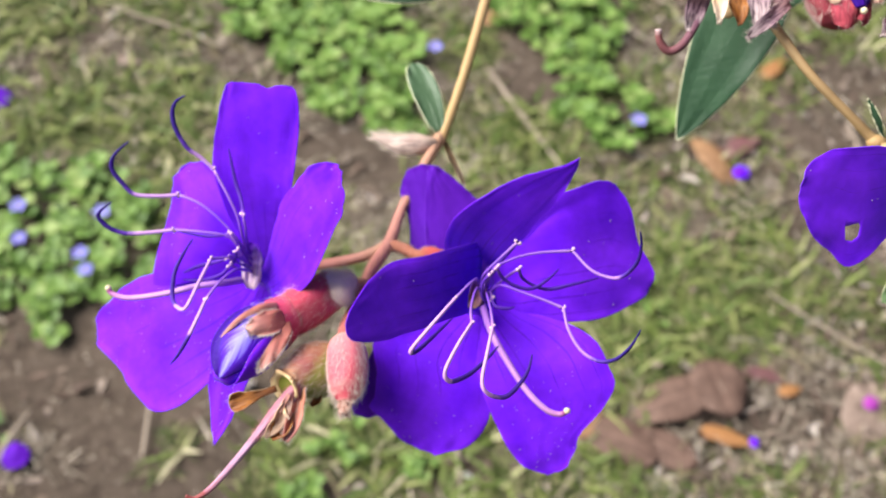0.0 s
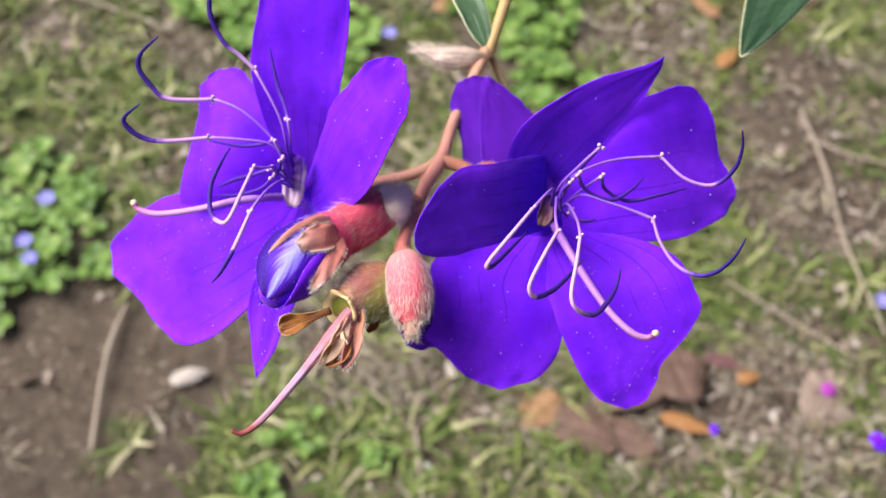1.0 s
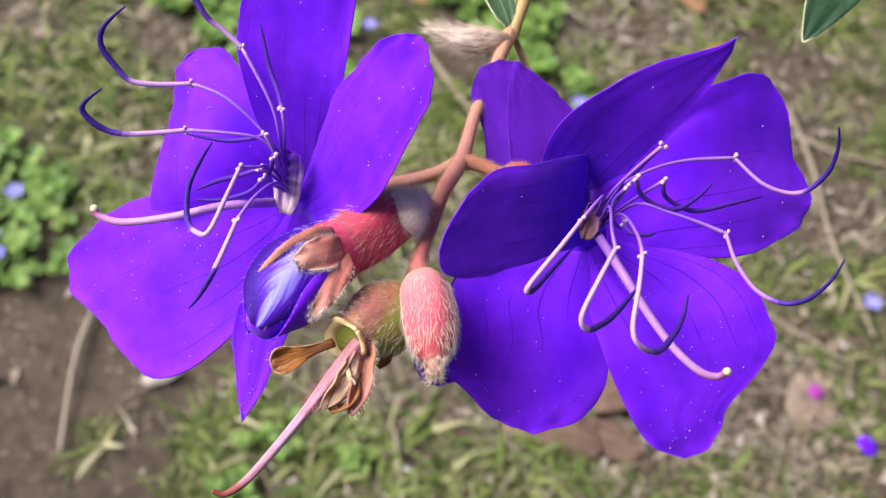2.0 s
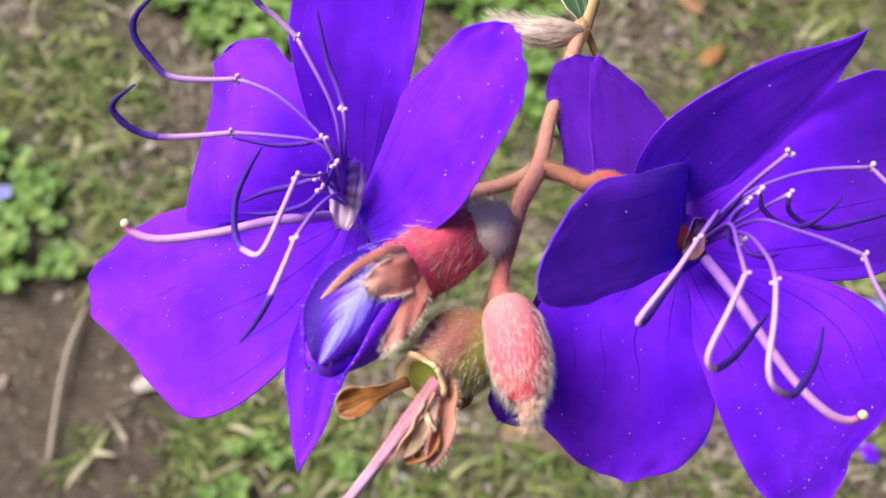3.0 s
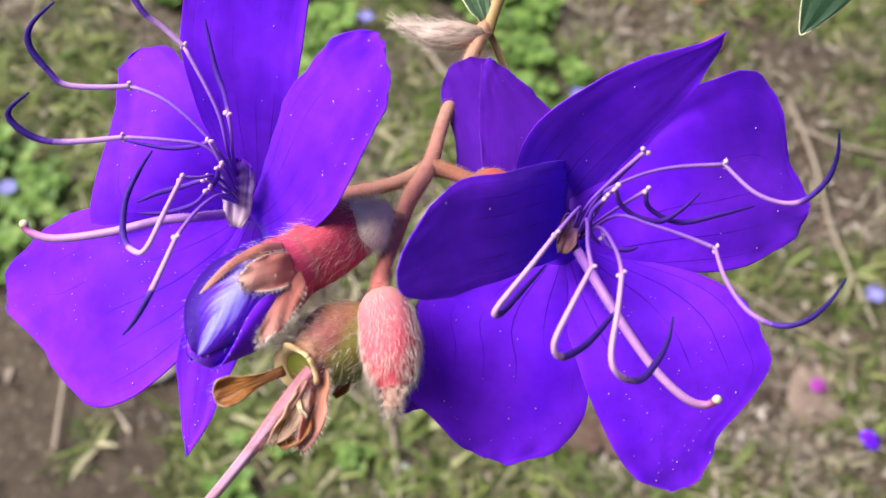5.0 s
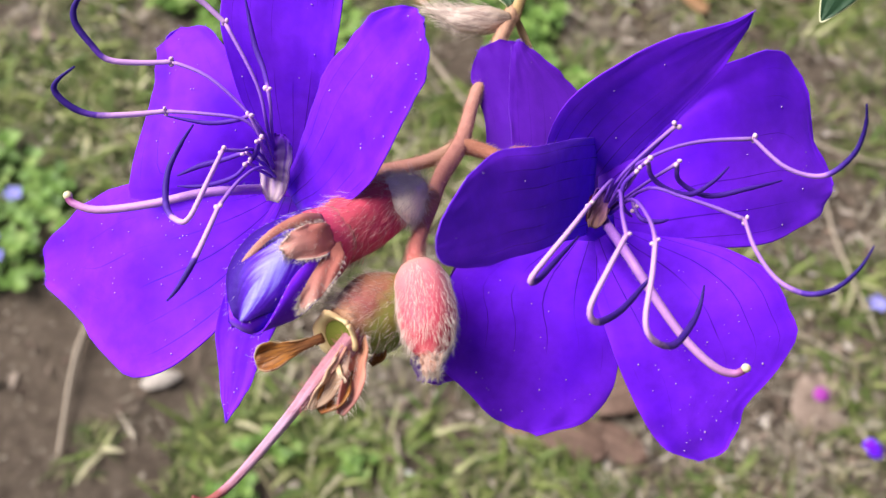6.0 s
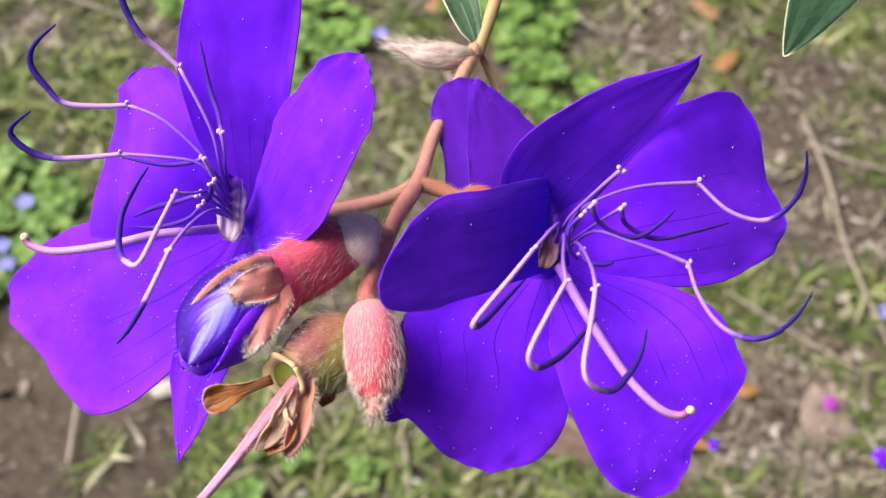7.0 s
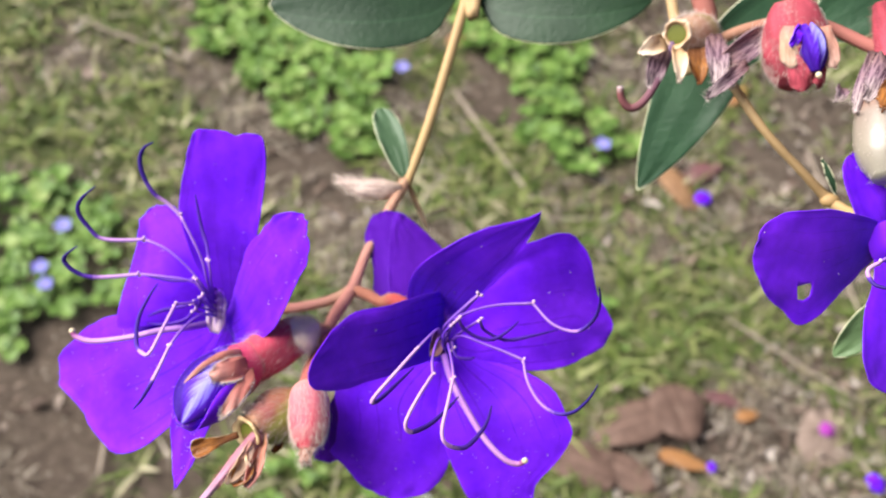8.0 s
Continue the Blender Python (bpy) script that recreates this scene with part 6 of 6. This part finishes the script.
branch2 = thing("flowering_branch", (98, 32, -30), "tan branch bearing withered calyces and grey-green leaves", "branch")
bm = bmesh.new()
tube(bm, [(105.5, 21.5, -9), (102.6, 27.2, -20), (98.4, 31.6, -28), (90.2, 39.0, -25), (79.6, 49.4, -22), (71.8, 61.4, -24), (66, 74, -34), (60, 98, -60), to_plant((0.08, 0.60, 1.41)), to_plant((0.14, 1.20, 1.40)), to_plant((0.26, 1.90, 1.20)), to_plant((0.31, 2.40, 0.70)), to_plant((0.31, 2.58, -0.05))],
     (1.7, 1.4, 1.5, 1.2, 1.2, 1.3, 1.5, 1.8, 2.6, 3.2, 4.2, 6, 10), 110, 10, lambda a, s: 0.05 * math.sin(4 * a) + 0.03 * math.sin(150 * s))
part("stem", bm, M_STEM, branch2, "tan stem")
bm = bmesh.new()
ball(bm, Vector((98.2, 31.8, -28)), 2.3, (1.2, 0.9, 1))
part("node", bm, M_STEM, branch2, "swollen pale node")
green_leaf(branch2, (75.0, 88, -64), (52.6, 37.6, -72), 28, 0.1, 3.0, 1.5, skew=0.22, seed=5.0, outline=TAPER, label="drooping grey-green leaf with a pale rim")
green_leaf(branch2, (68, 70, -48), (101, 98, -54), 20, 0.0, 2.0, 2.0, seed=6.0, label="dark green leaf behind the buds")
green_leaf(branch2, (98, 80, -46), (128, 98, -46), 20, 0.0, 2.0, 2.0, seed=7.0, label="dark green leaf behind the buds")
green_leaf(branch2, (114, 6, -22), (99.9, -9.9, -30), 11, 0.0, 1.0, 1.0, seed=8.0, material=M_LEAF_BRIGHT, label="small green leaf below the flower")
green_leaf(branch2, (99.5, 33, -27), (95.0, 42.5, -24), 1.9, 0.0, 0.5, 0.6, seed=9.0)
bm = bmesh.new()
tube(bm, [(66, 74, -34), (76, 78, -30), (89, 80, -27), (96, 77, -22.5), (104.8, 71.1, -17), (110, 68.4, -13)], (1.5, 1.5, 1.6, 1.7, 1.8, 2.2), 24, 10)
part("side_stalk", bm, M_STALK_DIM, branch2, "reddish-brown downy stalk")
bm = bmesh.new()
tube(bm, [(66, 74, -37), (67.5, 80, -38), (66.5, 86, -38), (64, 92, -38)], (1.6, 2.6, 3.0, 2.4), 14, 12)
part("side_stalk", bm, M_STALK_DIM, branch2, "reddish-brown downy stalk")
for base, tip, w in (((67, 76, -26), (66.2, 60.8, -15), 6.0), ((68, 66, -20), (81, 76, -20), 6.5), ((74, 66.5, -18), (62.4, 56.6, -13.5), 3.4), ((69, 70, -24), (69.5, 60, -17), 5.0), ((94, 58, -4), (91, 53.5, 2), 3.0)):
    sepal(base, tip, w, M_BRACT_PURPLE, branch2, "withered_bract", bow=0.8, cup=1.6, label="withered grey-purple bract", hair=130, hair_len=2.2)

cap2 = thing("spent_flower", (64, 84, -37), "spent calyx cup with green hollow and cream sepals", "seed capsule")
hairy_body(cap2, "capsule", [(66.5, 79.5, -37), (64.6, 77.6, -33), (61.2, 75.8, -28), (57.4, 75.3, -23.5)], (3.0, 5.2, 5.4, 3.9), M_CAPSULE_PALE, "olive and pink hairy capsule", 1500, 2.0, M_HAIR)
rim_ring((56.4, 75.0, -22.3), (-0.45, -0.25, 1), 3.3, cap2, 0.75, M_CREAM)
sepal((53.4, 73.0, -21.5), (46.4, 69.0, -18), 5.0, M_CREAM, cap2, label="cream sepal with orange base", bow=1.2, cup=2.4)
sepal((56.5, 70.8, -21), (56.6, 62.0, -16.5), 4.0, M_CREAM, cap2, label="cream hanging sepal", bow=1.2, cup=2.0)
sepal((61.5, 72, -24), (62.0, 61.5, -18), 4.8, M_DRYSEPAL, cap2, label="brown withered sepal", bow=0.8, cup=1.6)
sepal((52.5, 71.5, -22), (49.5, 60.0, -21), 5.0, M_BRACT_PURPLE, cap2, "withered_petal", label="limp pale purple petal remnant", bow=0.8, cup=1.0)
bm = bmesh.new()
tube(bm, [(55.6, 73.0, -24), (54.0, 68.0, -22.5), (51.7, 63.1, -22), (47.7, 56.9, -20), (44.1, 55.1, -20), (41.7, 57.4, -19), (41.3, 60.4, -18)], (1.0, 1.0, 1.0, 1.1, 1.1, 1.0, 0.9), 30, 9)
part("old_style", bm, M_HOOK, cap2, "hooked reddish-brown style")

rbud = thing("opening_bud", (91, 82, -26), "round red furry calyx with violet petals emerging", "flower bud", "buds on the branch")
hairy_body(rbud, "calyx", [(89.0, 81.5, -26), (87.6, 78.2, -21.5), (86.0, 72.5, -17.5), (85.3, 66, -14.5), (84.9, 60.5, -12)], (3.2, 7.2, 8.6, 7.6, 4.2), M_CALYX_DIM, "red calyx with silky hairs", 2600, 2.2, M_HAIR, lean=2.4, ridge=lambda a, s: 0.07 * math.sin(5 * a) + 0.06 * math.sin(7 * a + 9 * s) + 0.03 * math.sin(19 * s + 3 * a))
bm = bmesh.new()
tube(bm, [(86.6, 75.5, -12.5), (87.2, 72.8, -9.5), (88.2, 67.5, -7.2), (88.7, 62.6, -6.8)], (0.8, 2.5, 3.0, 1.2), 26, 26, lambda a, s: 0.16 * math.sin(4 * a + 5 * s) + 0.10 * math.sin(9 * a - 7 * s))
part("furled_petals", bm, M_BUDBLUE, rbud, "crumpled violet petals")
for p, q, w, m in (((83.0, 74.5, -9.8), (82.4, 63.5, -7.6), 5.6, M_TAN), ((91.4, 74.5, -10.5), (93.0, 63.5, -7.0), 4.8, M_PEACH), ((87.8, 78.6, -14.2), (86.0, 72.0, -8.8), 4.6, M_PINKSEPAL), ((84.4, 67.0, -8.2), (85.6, 57.6, -7.6), 6.4, M_CALYX_DIM), ((89.6, 66, -9.5), (89.6, 58.6, -8.6), 4.0, M_CALYX_DIM)):
    sepal(p, q, w, m, rbud, bow=1.0, cup=-1.4, hair=90, hair_len=1.0)
sepal((85.6, 74.5, -8.6), (82.6, 68.8, -7.4), 2.6, M_PETAL, rbud, "petal_scrap", bow=0.6, cup=0.8)
bm = bmesh.new()
ball(bm, Vector((88.9, 61.4, -5.4)), 0.9)
part("stigma", bm, M_STIGMA, rbud, "pale round stigma")

pcap = thing("spent_flower", (110, 68, -13), "pale spent calyx cup with brown withered rim", "seed capsule")
hairy_body(pcap, "capsule", [(104.6, 57, -5), (103.6, 53, -1.5), (102.4, 47, 2), (101.4, 40, 5.5), (101.0, 34.5, 8)], (3.6, 6.3, 7.2, 6.6, 3.2), M_PALECUP, "pale waxy capsule", 250, 1.4)
for p, q, w, m in (((102.5, 67, -5), (95.4, 50.6, 3.4), 4.6, M_BRACT_PURPLE), ((104.5, 66, -3), (97.6, 53.6, 4.6), 5.0, M_BRACT_PURPLE), ((106.5, 64, -1), (101.4, 51.0, 6.8), 5.0, M_BRACT_PURPLE), ((104.6, 58.5, 3), (100.2, 50.0, 8), 5.6, M_DRYSEPAL)):
    sepal(p, q, w, m, pcap, label="orange-brown withered sepal" if m is M_DRYSEPAL else "withered grey-purple bristly sepal", bow=1.2, cup=-1.5, hair=150, hair_len=1.6)
hairy_body(pcap, "calyx_base", [(106.4, 57, -5.5), (108.4, 63.5, -9), (109.6, 70, -13), (109.2, 76, -16), (108, 82, -18)], (4.2, 5.0, 4.6, 3.8, 2.0), M_CALYX_DIM, "reddish furry calyx base", 500, 1.4, M_HAIR_RED)
